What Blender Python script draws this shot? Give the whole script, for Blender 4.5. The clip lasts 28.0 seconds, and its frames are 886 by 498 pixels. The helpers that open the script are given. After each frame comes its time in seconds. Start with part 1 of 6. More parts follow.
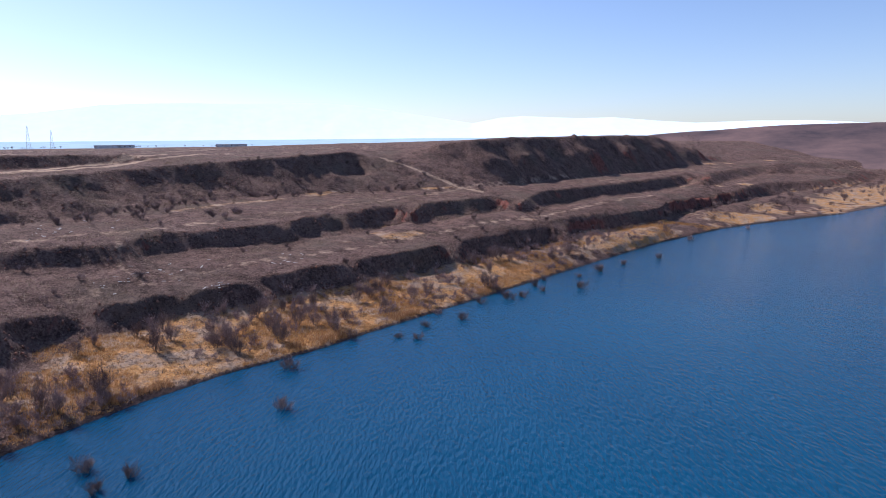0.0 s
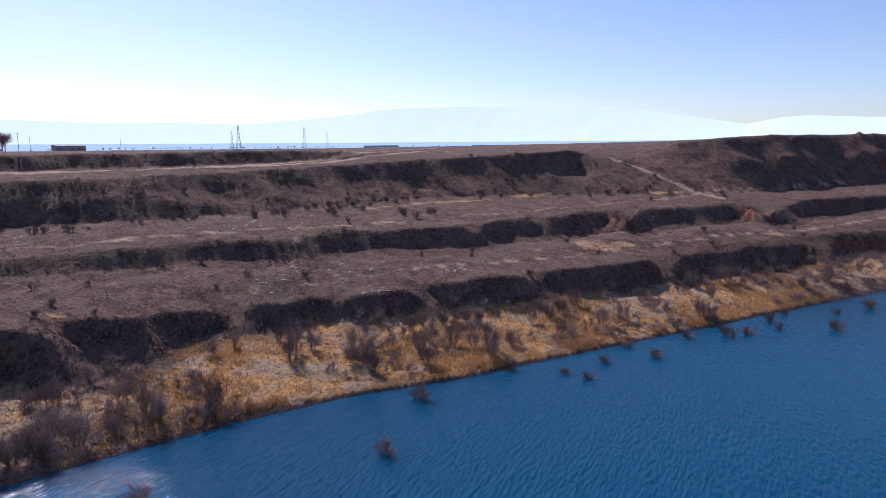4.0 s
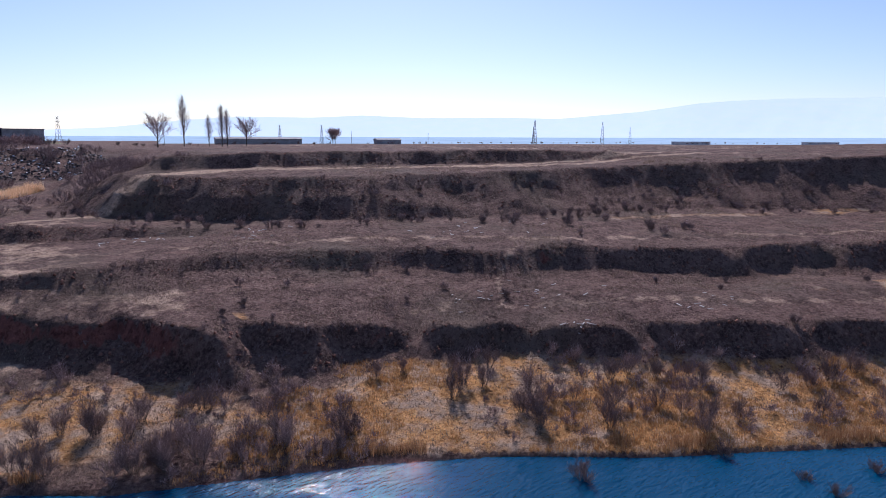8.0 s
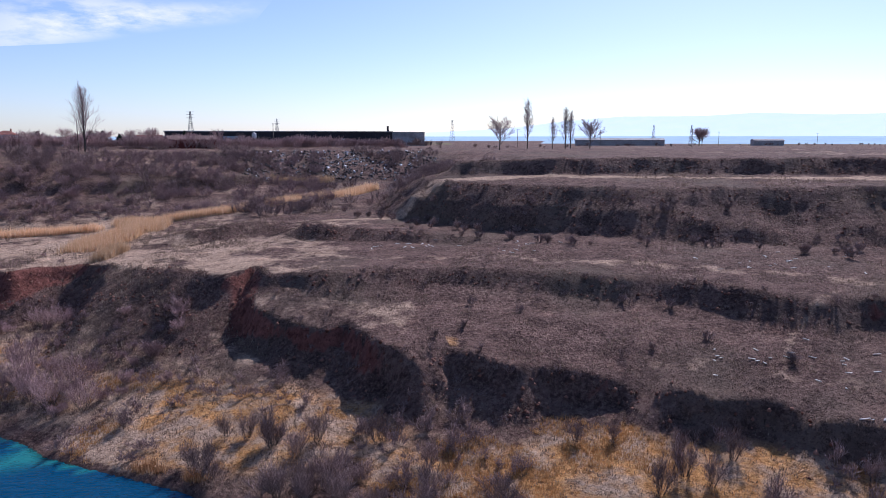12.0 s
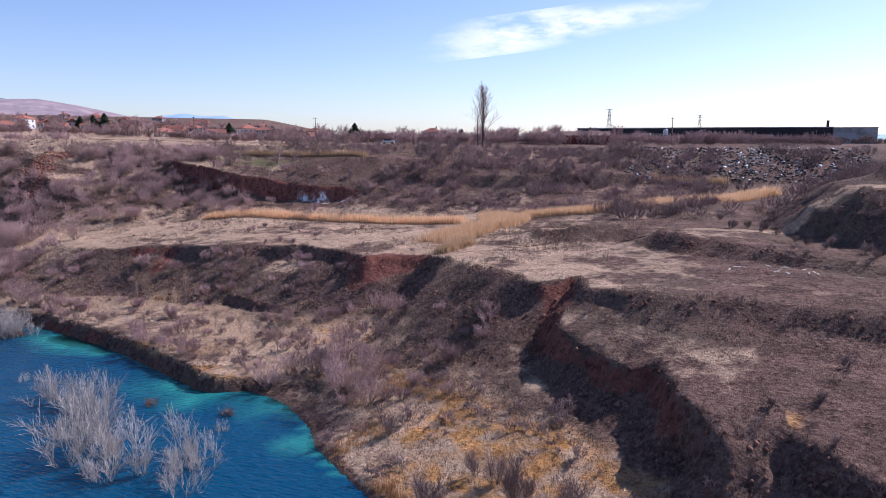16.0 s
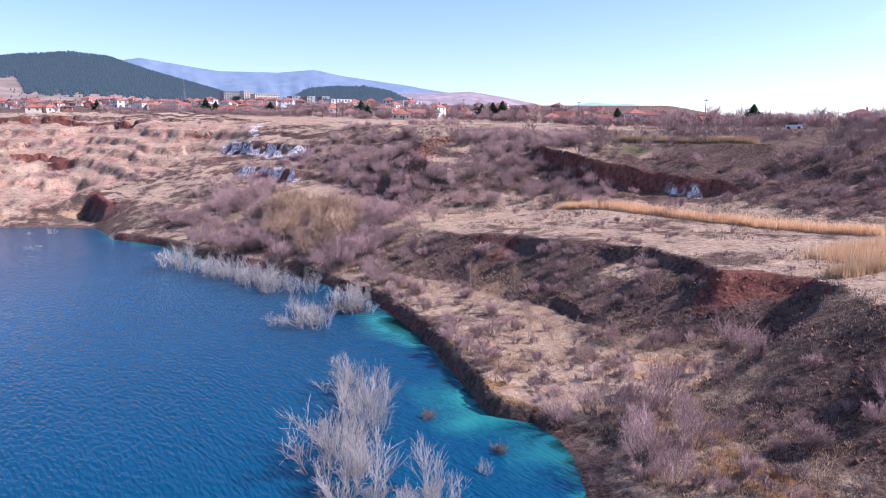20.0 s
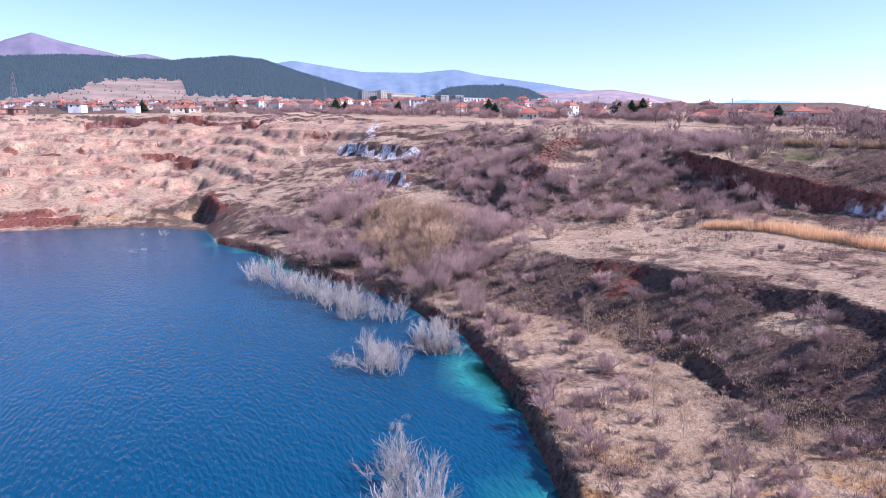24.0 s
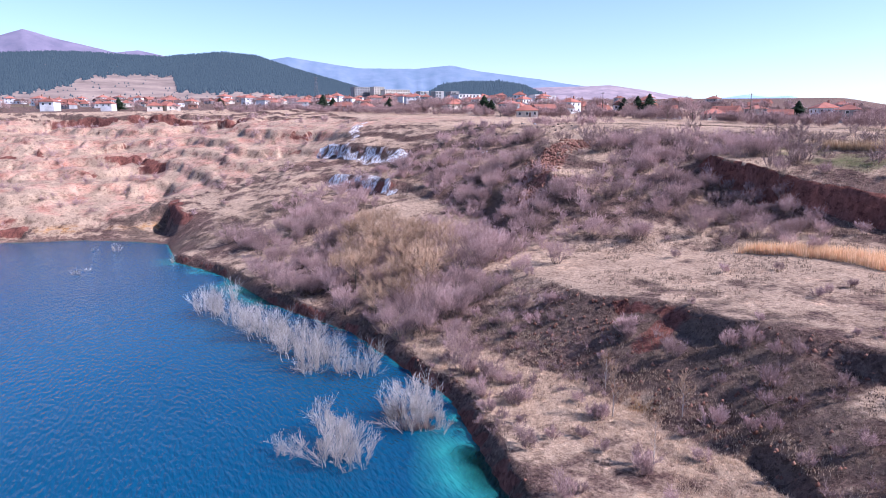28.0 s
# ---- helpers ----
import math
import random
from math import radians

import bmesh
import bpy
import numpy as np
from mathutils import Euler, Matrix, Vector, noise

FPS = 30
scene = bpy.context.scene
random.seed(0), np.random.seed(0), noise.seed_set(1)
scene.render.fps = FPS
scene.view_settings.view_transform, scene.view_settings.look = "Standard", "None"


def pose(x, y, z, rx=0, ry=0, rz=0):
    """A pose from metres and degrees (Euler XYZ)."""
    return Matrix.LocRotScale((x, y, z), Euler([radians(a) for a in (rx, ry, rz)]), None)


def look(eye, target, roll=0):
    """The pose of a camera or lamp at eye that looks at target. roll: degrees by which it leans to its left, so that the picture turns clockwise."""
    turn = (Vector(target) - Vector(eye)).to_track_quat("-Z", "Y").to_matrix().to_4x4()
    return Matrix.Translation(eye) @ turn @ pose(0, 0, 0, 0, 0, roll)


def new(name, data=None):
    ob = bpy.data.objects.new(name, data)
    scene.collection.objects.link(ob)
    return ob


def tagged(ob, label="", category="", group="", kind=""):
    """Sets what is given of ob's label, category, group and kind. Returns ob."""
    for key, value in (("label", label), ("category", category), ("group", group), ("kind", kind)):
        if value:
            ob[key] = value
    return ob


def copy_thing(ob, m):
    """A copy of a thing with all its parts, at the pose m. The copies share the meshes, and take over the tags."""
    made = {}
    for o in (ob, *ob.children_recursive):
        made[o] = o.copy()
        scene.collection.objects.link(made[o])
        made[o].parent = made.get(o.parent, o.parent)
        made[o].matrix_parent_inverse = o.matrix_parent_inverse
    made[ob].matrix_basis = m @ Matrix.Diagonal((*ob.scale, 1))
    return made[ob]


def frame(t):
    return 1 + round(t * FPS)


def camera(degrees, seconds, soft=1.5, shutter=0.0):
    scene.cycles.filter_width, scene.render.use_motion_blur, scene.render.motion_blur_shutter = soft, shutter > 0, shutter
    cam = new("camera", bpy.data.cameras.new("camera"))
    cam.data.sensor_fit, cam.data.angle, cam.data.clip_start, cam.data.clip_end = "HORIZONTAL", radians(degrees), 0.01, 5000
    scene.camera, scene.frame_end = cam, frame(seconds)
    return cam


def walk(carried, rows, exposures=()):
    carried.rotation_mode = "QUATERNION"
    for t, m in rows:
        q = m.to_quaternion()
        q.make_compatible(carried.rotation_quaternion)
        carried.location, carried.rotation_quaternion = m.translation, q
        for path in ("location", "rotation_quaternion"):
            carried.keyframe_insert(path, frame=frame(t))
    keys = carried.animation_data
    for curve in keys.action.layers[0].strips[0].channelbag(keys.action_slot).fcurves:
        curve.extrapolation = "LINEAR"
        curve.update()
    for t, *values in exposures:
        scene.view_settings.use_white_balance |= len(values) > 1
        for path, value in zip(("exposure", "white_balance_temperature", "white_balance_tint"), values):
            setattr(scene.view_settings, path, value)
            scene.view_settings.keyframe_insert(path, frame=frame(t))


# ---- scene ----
cam = camera(65.18, 28.0, soft=0.4)
# seconds, x, y, z, heading (degrees from +x towards +y), tilt, lean
PATH = [
    (0.0, 0.00, 0.00, 30.22, -0.00, -8.88, -0.64),
    (0.5, 2.47, -1.46, 30.45, 2.45, -8.97, -0.68),
    (1.0, 4.75, -2.96, 30.35, 4.94, -8.92, -0.72),
    (1.5, 7.00, -4.45, 30.16, 7.53, -8.86, -0.78),
    (2.0, 9.45, -5.75, 29.92, 10.30, -8.80, -0.78),
    (2.5, 12.01, -6.78, 29.73, 12.97, -8.74, -0.76),
    (3.0, 14.76, -7.69, 29.42, 15.66, -8.66, -0.67),
    (3.5, 17.58, -8.42, 29.01, 18.30, -8.56, -0.61),
    (4.0, 20.07, -8.90, 28.76, 21.01, -8.51, -0.48),
    (4.5, 22.26, -9.18, 28.67, 23.79, -8.50, -0.31),
    (5.0, 24.45, -9.45, 28.70, 26.70, -8.52, -0.14),
    (5.5, 26.92, -9.90, 28.82, 29.81, -8.57, -0.01),
    (6.0, 29.71, -10.58, 29.01, 33.14, -8.65, 0.06),
    (6.5, 32.45, -11.18, 29.21, 36.40, -8.74, 0.12),
    (7.0, 35.12, -11.69, 29.45, 39.60, -8.78, 0.17),
    (7.5, 37.83, -12.15, 29.72, 42.86, -8.84, 0.16),
    (8.0, 40.70, -12.46, 29.99, 46.17, -8.89, 0.11),
    (8.5, 43.52, -12.56, 30.22, 49.45, -8.95, 0.11),
    (9.0, 46.33, -12.54, 30.48, 53.00, -9.01, 0.06),
    (9.5, 49.00, -12.35, 30.69, 56.67, -9.02, 0.07),
    (10.0, 51.60, -12.04, 30.83, 60.42, -9.09, 0.10),
    (10.5, 54.31, -11.63, 30.93, 64.46, -9.16, 0.14),
    (11.0, 57.05, -10.97, 31.06, 68.54, -9.20, 0.11),
    (11.5, 59.71, -10.10, 31.07, 72.69, -9.03, 0.01),
    (12.0, 62.23, -9.00, 31.14, 76.91, -8.96, 0.01),
    (12.5, 64.55, -7.69, 31.18, 81.13, -8.91, 0.08),
    (13.0, 66.62, -6.15, 31.13, 85.36, -8.86, 0.10),
    (13.5, 68.44, -4.38, 31.00, 89.62, -8.80, 0.08),
    (14.0, 70.00, -2.36, 30.82, 93.90, -8.74, 0.04),
    (14.5, 71.28, -0.11, 30.62, 98.23, -8.70, 0.02),
    (15.0, 72.30, 2.40, 30.40, 102.59, -8.67, 0.03),
    (15.5, 73.06, 4.74, 30.33, 106.92, -8.88, 0.02),
    (16.0, 73.59, 7.25, 30.24, 111.26, -9.07, 0.00),
    (16.5, 73.91, 9.80, 30.03, 115.57, -9.10, 0.03),
    (17.0, 73.92, 12.33, 29.87, 119.81, -9.33, 0.05),
    (17.5, 73.64, 14.98, 29.74, 124.05, -9.52, 0.04),
    (18.0, 73.21, 17.59, 29.62, 128.31, -9.61, 0.02),
    (18.5, 72.67, 20.07, 29.49, 132.55, -9.79, -0.05),
    (19.0, 71.89, 22.54, 29.42, 136.56, -9.79, -0.09),
    (19.5, 70.72, 25.07, 29.24, 140.19, -9.88, -0.14),
    (20.0, 69.54, 27.36, 29.25, 143.66, -9.99, -0.19),
    (20.5, 68.18, 29.59, 29.30, 146.89, -10.00, -0.19),
    (21.0, 66.55, 31.86, 29.23, 149.54, -10.03, -0.29),
    (21.5, 64.74, 33.95, 29.18, 151.75, -10.03, -0.29),
    (22.0, 62.97, 35.82, 29.21, 153.85, -10.04, -0.31),
    (22.5, 61.25, 37.69, 29.26, 154.75, -10.05, -0.22),
    (23.0, 59.29, 39.48, 29.36, 155.16, -10.05, -0.17),
    (23.5, 57.08, 41.19, 29.50, 155.14, -10.04, -0.17),
    (24.0, 54.74, 42.81, 29.68, 154.94, -10.04, -0.20),
    (24.5, 52.38, 44.35, 29.88, 154.81, -10.06, -0.25),
    (25.0, 50.01, 45.81, 30.10, 154.80, -10.10, -0.32),
    (25.5, 47.59, 47.18, 30.24, 154.79, -10.13, -0.33),
    (26.0, 45.12, 48.50, 30.34, 154.74, -10.17, -0.32),
    (26.5, 42.74, 49.77, 30.38, 154.71, -10.21, -0.30),
    (27.0, 40.35, 51.06, 30.40, 154.67, -10.24, -0.30),
    (27.5, 37.90, 52.45, 30.55, 154.66, -10.32, -0.34),
    (28.0, 35.42, 53.92, 30.61, 154.69, -10.34, -0.37),
]
walk(cam, [(t, pose(x, y, z, 90 + tilt, 0, yaw - 90) @ pose(0, 0, 0, 0, 0, lean)) for t, x, y, z, yaw, tilt, lean in PATH],
     [(0, 0.14, 5900, 23), (3, 0.04, 5900, 24), (6, -0.22, 5850, 26), (11, -0.12, 5650, 26), (16, 0.25, 5900, 26), (20, 0.68, 5800, 28), (28, 0.74, 5650, 28)])

# ---- light ----
SUN_AZ, SUN_EL = radians(52), radians(40)
world = bpy.data.worlds.new("sky")
scene.world = world
world.use_nodes = True
wn = world.node_tree
sky = wn.nodes.new("ShaderNodeTexSky")
sky.sky_type, sky.sun_disc = "NISHITA", False
sky.sun_elevation, sky.sun_rotation = SUN_EL, math.pi / 2 - SUN_AZ
sky.altitude, sky.air_density, sky.dust_density, sky.ozone_density = 300, 0.9, 0.6, 3.0
wn.nodes["Background"].inputs["Strength"].default_value = 0.127
wn.links.new(sky.outputs["Color"], wn.nodes["Background"].inputs["Color"])
sun = new("sun", bpy.data.lights.new("sun", "SUN"))
sun.data.energy, sun.data.angle, sun.data.color = 5.0, radians(0.53), (1.0, 0.95, 0.88)
sun.matrix_world = look((math.cos(SUN_AZ) * math.cos(SUN_EL) * 50, math.sin(SUN_AZ) * math.cos(SUN_EL) * 50, math.sin(SUN_EL) * 50 + 60), (0, 0, 60))


# ---- materials ----
class Nodes:
    """A small builder for node materials."""

    def __init__(self, name, rough=0.9, metal=0.0, spec=0.3):
        self.mat = bpy.data.materials.new(name)
        self.mat.use_nodes = True
        self.t = self.mat.node_tree
        self.b = self.t.nodes["Principled BSDF"]
        self.b.inputs["Roughness"].default_value = rough
        self.b.inputs["Metallic"].default_value = metal
        self.b.inputs["Specular IOR Level"].default_value = spec
        self.pos = self.add("ShaderNodeNewGeometry").outputs["Position"]

    def add(self, kind, **kw):
        n = self.t.nodes.new(kind)
        for k, v in kw.items():
            if k == "operation":
                n.operation = v
            elif k == "data_type":
                n.data_type = v
            elif k == "blend_type":
                n.blend_type = v
            elif k == "attribute_name":
                n.attribute_name = v
            elif k == "feature":
                n.feature = v
        return n

    def put(self, socket, v):
        if isinstance(v, bpy.types.NodeSocket):
            self.t.links.new(v, socket)
        elif isinstance(v, tuple) and len(v) == 3 and socket.type == "RGBA":
            socket.default_value = (*v, 1)
        else:
            socket.default_value = v

    def noise(self, scale, detail=4.0, rough=0.55, vec=None):
        n = self.add("ShaderNodeTexNoise")
        self.put(n.inputs["Vector"], self.pos if vec is None else vec)
        self.put(n.inputs["Scale"], scale)
        self.put(n.inputs["Detail"], detail)
        self.put(n.inputs["Roughness"], rough)
        return n.outputs["Fac"]

    def step(self, v, a, b):
        n = self.add("ShaderNodeMapRange")
        n.clamp = True
        self.put(n.inputs["Value"], v)
        self.put(n.inputs["From Min"], a)
        self.put(n.inputs["From Max"], b)
        return n.outputs["Result"]

    def math(self, op, a, b=0.0):
        n = self.add("ShaderNodeMath", operation=op)
        self.put(n.inputs[0], a)
        self.put(n.inputs[1], b)
        return n.outputs[0]

    def mix(self, f, a, b, blend="MIX"):
        n = self.add("ShaderNodeMix", data_type="RGBA", blend_type=blend)
        self.put(n.inputs[0], f)
        self.put(n.inputs[6], a)
        self.put(n.inputs[7], b)
        return n.outputs[2]

    def attr(self, name):
        n = self.add("ShaderNodeAttribute", attribute_name=name)
        s = self.add("ShaderNodeSeparateColor")
        self.put(s.inputs[0], n.outputs["Color"])
        return s.outputs

    def squash(self, x, y, z):
        n = self.add("ShaderNodeVectorMath", operation="MULTIPLY")
        self.put(n.inputs[0], self.pos)
        n.inputs[1].default_value = (x, y, z)
        return n.outputs[0]

    def random(self):
        return self.add("ShaderNodeObjectInfo").outputs["Random"]

    def island(self):
        return self.add("ShaderNodeNewGeometry").outputs["Random Per Island"]

    def slope(self):
        s = self.add("ShaderNodeSeparateXYZ")
        self.put(s.inputs[0], self.add("ShaderNodeNewGeometry").outputs["True Normal"])
        return s.outputs["Z"]

    def colour(self, c):
        self.put(self.b.inputs["Base Color"], c)
        return self

    def bump(self, h, strength=0.5, dist=0.1):
        n = self.add("ShaderNodeBump")
        n.inputs["Strength"].default_value, n.inputs["Distance"].default_value = strength, dist
        self.put(n.inputs["Height"], h)
        self.put(self.b.inputs["Normal"], n.outputs[0])
        return self


def ground_material():
    n = Nodes("ground", 0.95, spec=0.1)
    m1, m2 = n.attr("cover"), n.attr("cover_b")
    fine, mid, big = n.noise(2.2, 6, 0.7), n.noise(0.35, 5, 0.6), n.noise(0.06, 4, 0.55)
    grass = n.mix(n.step(mid, 0.35, 0.65), (0.075, 0.042, 0.036), (0.2, 0.122, 0.096))
    grass = n.mix(n.step(fine, 0.45, 0.75), grass, (0.31, 0.21, 0.155))
    grass = n.mix(n.step(big, 0.5, 0.7), grass, (0.16, 0.115, 0.085))
    speck = n.step(n.noise(4.5, 5, 0.7), 0.56, 0.66)
    grass = n.mix(n.math("MULTIPLY", speck, 0.75), grass, (0.05, 0.033, 0.028))
    straw = n.mix(n.step(fine, 0.35, 0.7), (0.42, 0.195, 0.065), (0.64, 0.37, 0.145))
    straw = n.mix(n.step(mid, 0.42, 0.6), straw, (0.43, 0.31, 0.215))
    soil = n.mix(n.step(n.noise(1.1, 6, 0.7, n.squash(1, 1, 0.35)), 0.3, 0.7), (0.12, 0.046, 0.036), (0.32, 0.13, 0.095))
    straw = n.mix(n.math("MULTIPLY", speck, 0.6), straw, (0.10, 0.055, 0.03))
    track = n.mix(n.step(fine, 0.35, 0.7), (0.37, 0.25, 0.165), (0.63, 0.465, 0.325))
    track = n.mix(n.math("MULTIPLY", speck, 0.5), track, (0.12, 0.08, 0.065))
    pink = n.mix(n.step(n.noise(0.25, 6, 0.65, n.squash(0.6, 0.6, 2)), 0.35, 0.65), (0.42, 0.2, 0.14), (0.56, 0.37, 0.27))
    pink = n.mix(n.step(n.noise(0.13, 6, 0.65), 0.42, 0.55), pink, (0.46, 0.33, 0.23))
    pink = n.mix(n.step(n.noise(0.4, 5, 0.65), 0.52, 0.66), pink, (0.27, 0.19, 0.13))
    white = n.mix(n.step(n.noise(1.6, 5, 0.6, n.squash(1, 1, 0.15)), 0.43, 0.54), (0.38, 0.29, 0.25), (0.85, 0.84, 0.83))
    ragged = n.math("MULTIPLY", n.math("SUBTRACT", mid, 0.5), 0.9)

    def over(base, top, mask):
        return n.mix(n.step(n.math("ADD", mask, ragged), 0.4, 0.6), base, top)

    c = over(grass, straw, m1[0])
    c = over(c, track, m1[2])
    c = over(c, pink, m2[0])
    c = over(c, soil, m1[1])
    c = over(c, white, m2[1])
    c = over(c, n.mix(n.step(mid, 0.4, 0.6), (0.15, 0.145, 0.065), (0.22, 0.19, 0.10)), m2[2])
    blot = n.step(n.noise(0.17, 6, 0.68), 0.47, 0.62)
    c = n.mix(n.math("MULTIPLY", blot, 0.4), c, n.mix(1.0, c, (0.5, 0.46, 0.46), "MULTIPLY"))
    pale_ = n.step(n.noise(0.24, 6, 0.7, n.squash(1, 1, 0.6)), 0.56, 0.68)
    c = n.mix(n.math("MULTIPLY", pale_, 0.6), c, n.mix(1.0, c, (1.5, 1.42, 1.32), "MULTIPLY"))
    tuft = n.step(n.noise(1.25, 6, 0.78), 0.53, 0.58)
    c = n.mix(n.math("MULTIPLY", tuft, 0.72), c, n.mix(1.0, c, (0.42, 0.38, 0.38), "MULTIPLY"))
    bleach = n.step(n.noise(2.3, 5, 0.75), 0.56, 0.61)
    c = n.mix(n.math("MULTIPLY", bleach, 0.42), c, n.mix(1.0, c, (1.75, 1.7, 1.6), "MULTIPLY"))
    n.colour(c)
    crumb = n.math("MULTIPLY", n.noise(7.0, 4, 0.7), 0.35)
    n.bump(n.math("ADD", n.math("ADD", fine, crumb), n.math("MULTIPLY", mid, 1.5)), 1.0, 0.42)
    return n.mat


def water_material():
    n = Nodes("water", 0.055, spec=0.3)
    d = n.attr("depth")[0]
    deep = n.mix(n.step(n.noise(0.012, 3), 0.35, 0.65), (0.0003, 0.048, 0.104), (0.0006, 0.062, 0.128))
    shallow = n.mix(n.step(n.noise(0.12, 4), 0.35, 0.65), (0.009, 0.12, 0.145), (0.025, 0.25, 0.225))
    wob = n.math("MULTIPLY", n.math("SUBTRACT", n.noise(0.09, 4), 0.5), 0.5)
    n.colour(n.mix(n.step(n.math("ADD", d, wob), 0.25, 0.8), shallow, deep))
    n.b.inputs["IOR"].default_value = 1.33
    rip = n.add("ShaderNodeMapping")
    rip.inputs["Rotation"].default_value = (0, 0, radians(25))
    rip.inputs["Scale"].default_value = (0.55, 1.6, 1)
    n.put(rip.inputs["Vector"], n.pos)
    h = n.math("ADD", n.noise(1.6, 2, 0.5, rip.outputs[0]), n.math("MULTIPLY", n.noise(0.4, 2, 0.5, rip.outputs[0]), 0.8))
    h = n.math("ADD", h, n.math("MULTIPLY", n.noise(5.5, 2, 0.6, rip.outputs[0]), 0.1))
    n.bump(h, 1.0, 0.19)
    n.t.nodes["Principled BSDF"].inputs["Alpha"].default_value = 1.0
    clear = n.add("ShaderNodeBsdfTransparent")
    clear.inputs[0].default_value = (0.45, 0.85, 0.8, 1)
    m = n.add("ShaderNodeMixShader")
    n.put(m.inputs[0], n.step(d, -0.02, 0.3))
    n.put(m.inputs[1], clear.outputs[0])
    n.put(m.inputs[2], n.b.outputs[0])
    n.put(n.t.nodes["Material Output"].inputs["Surface"], m.outputs[0])
    return n.mat


GROUND, WATER = ground_material(), water_material()

# ---- the quarry's plan: break lines of its benches, x, y, z ----
SHORE = [(420, -330), (300, -193), (273, -160), (245, -114), (231, -94), (199, -62), (171, -39), (136, -11), (111, 9), (98, 19),
         (88, 29), (78, 36), (69, 41), (58, 47), (52, 53), (45, 58), (38, 63), (35, 67), (28, 72), (22, 73.5), (18, 71), (5, 76),
         (-9, 81), (-31, 86), (-60, 84), (-81, 77), (-111, 72), (-129, 65), (-155, 65), (-163, 58), (-172, 45), (-177, 25), (-190, -40)]
SHORE_REST = [(-190, -40), (-210, -160), (-120, -330), (80, -420), (300, -420), (420, -330)]
BANK_LIP = [(22, 74.6, 1.6), (17.6, 72.2, 2.1), (5.3, 77.1, 2.0), (-8.6, 82.2, 2.0), (-30.8, 87.1, 1.8), (-60.2, 85.2, 1.6), (-81.4, 78.2, 1.6), (-111.3, 73.2, 1.7), (-129, 66.2, 1.6)]
TOE_1 = [(440, -322, 2), (335, -196, 2), (300, -155, 2), (231, -84, 2), (183, -46, 2), (155, -14, 2), (130, 13, 2.3), (123, 19, 2.3), (117.8, 26.8, 2.5), (115, 28.2, 2.5), (105.3, 37, 2.6),
         (97.5, 39.6, 2.4), (95.4, 47, 3), (91.2, 46.5, 2.6), (87.7, 50, 2.8), (81, 54.5, 3.2), (77, 56.5, 3), (71.6, 56.5, 2.2), (69.5, 64, 3), (65, 69, 3.6),
         (59.5, 74, 4.5), (54, 81.5, 5.4)]
LIP_1 = [(460, -300, 7), (377, -212, 7), (345, -168, 7), (261, -89, 7), (234, -73, 7), (200, -37, 7), (184, -33, 5.2), (187, -28, 7), (160, -4, 7.2), (151, -3, 5), (152.5, 0, 7.3), (138, 16, 7.3), (132.5, 17, 5),
         (131.5, 19.5, 7.2), (121, 30.5, 7), (120, 33.5, 7), (117.6, 30, 4.2), (116.7, 33.3, 6.8), (109, 41, 6.8), (106.3, 46, 6.8), (103, 46.4, 6.8), (100.3, 51, 6.8), (98, 51, 4.8),
         (95.3, 54, 7), (88.3, 58, 7.3), (84.5, 58.8, 7.5), (82.7, 61, 8.2), (79.6, 64, 8.4), (77.5, 60.5, 5.2), (76, 62, 8.2), (72, 68, 9.1), (69.5, 75, 8.8), (66.3, 74.5, 8.5), (60.8, 79.6, 9), (57, 86, 10.5)]
TOE_2 = [(462, -286, 8), (385, -202, 8), (340, -158, 8), (300, -128, 8), (243, -77, 8), (206, -41, 8), (174, -13, 8), (156, 6, 8), (138, 26, 8.2), (131, 34, 8.3), (120, 49, 8.6), (112, 53, 8.8), (100, 65, 9.2),
         (93, 71, 9.6), (85, 76, 10), (76, 80, 10.2), (68, 82, 10.2)]
LIP_2 = [(463, -255, 13), (440, -228, 13), (400, -190, 12.6), (405, -182, 13.1), (350, -138, 13.3), (306, -114, 12), (331, -116, 13.3), (289, -85, 13.3), (232, -33, 13.3), (205, -22, 11.4), (215, -16, 13.3), (195, 5, 13.2), (179, 8.5, 12),
         (189, 13, 13.2), (172, 24, 13.1), (167, 23.5, 11), (170, 27.5, 13), (156, 33.6, 13), (150.6, 33.6, 11.5), (150, 37, 13), (132, 57, 13), (122.5, 58, 12.8), (113, 70, 13),
         (95, 82, 13), (86, 86, 13), (74, 87.5, 13), (64, 88, 13), (60.5, 89, 12.9), (58.5, 95, 12.6), (54, 91, 12.4), (50, 96, 12.5), (46, 97, 12.5), (40, 103, 12.4), (35, 107, 12.2)]
GAP_FLOOR = [(52, 80, 4.6), (55, 86, 7), (57, 90, 9.5), (58, 94, 11)]
LIP_WEST = [(35, 107, 12.2), (32, 108, 11.6), (30, 110, 11), (26.7, 109, 11.3), (22.3, 104.5, 11.4), (16.2, 109.5, 11.3), (12.8, 111.3, 11.2), (4, 114.5, 11), (0, 112.5, 10.8), (-7.5, 113.3, 10.6), (-13.3, 110.5, 10.5), (-23, 110.5, 10.3),
            (-28, 108, 10.1), (-32, 107, 9.6), (-40, 108, 9.2), (-47, 107.5, 8.8), (-56, 106.5, 8.2)]
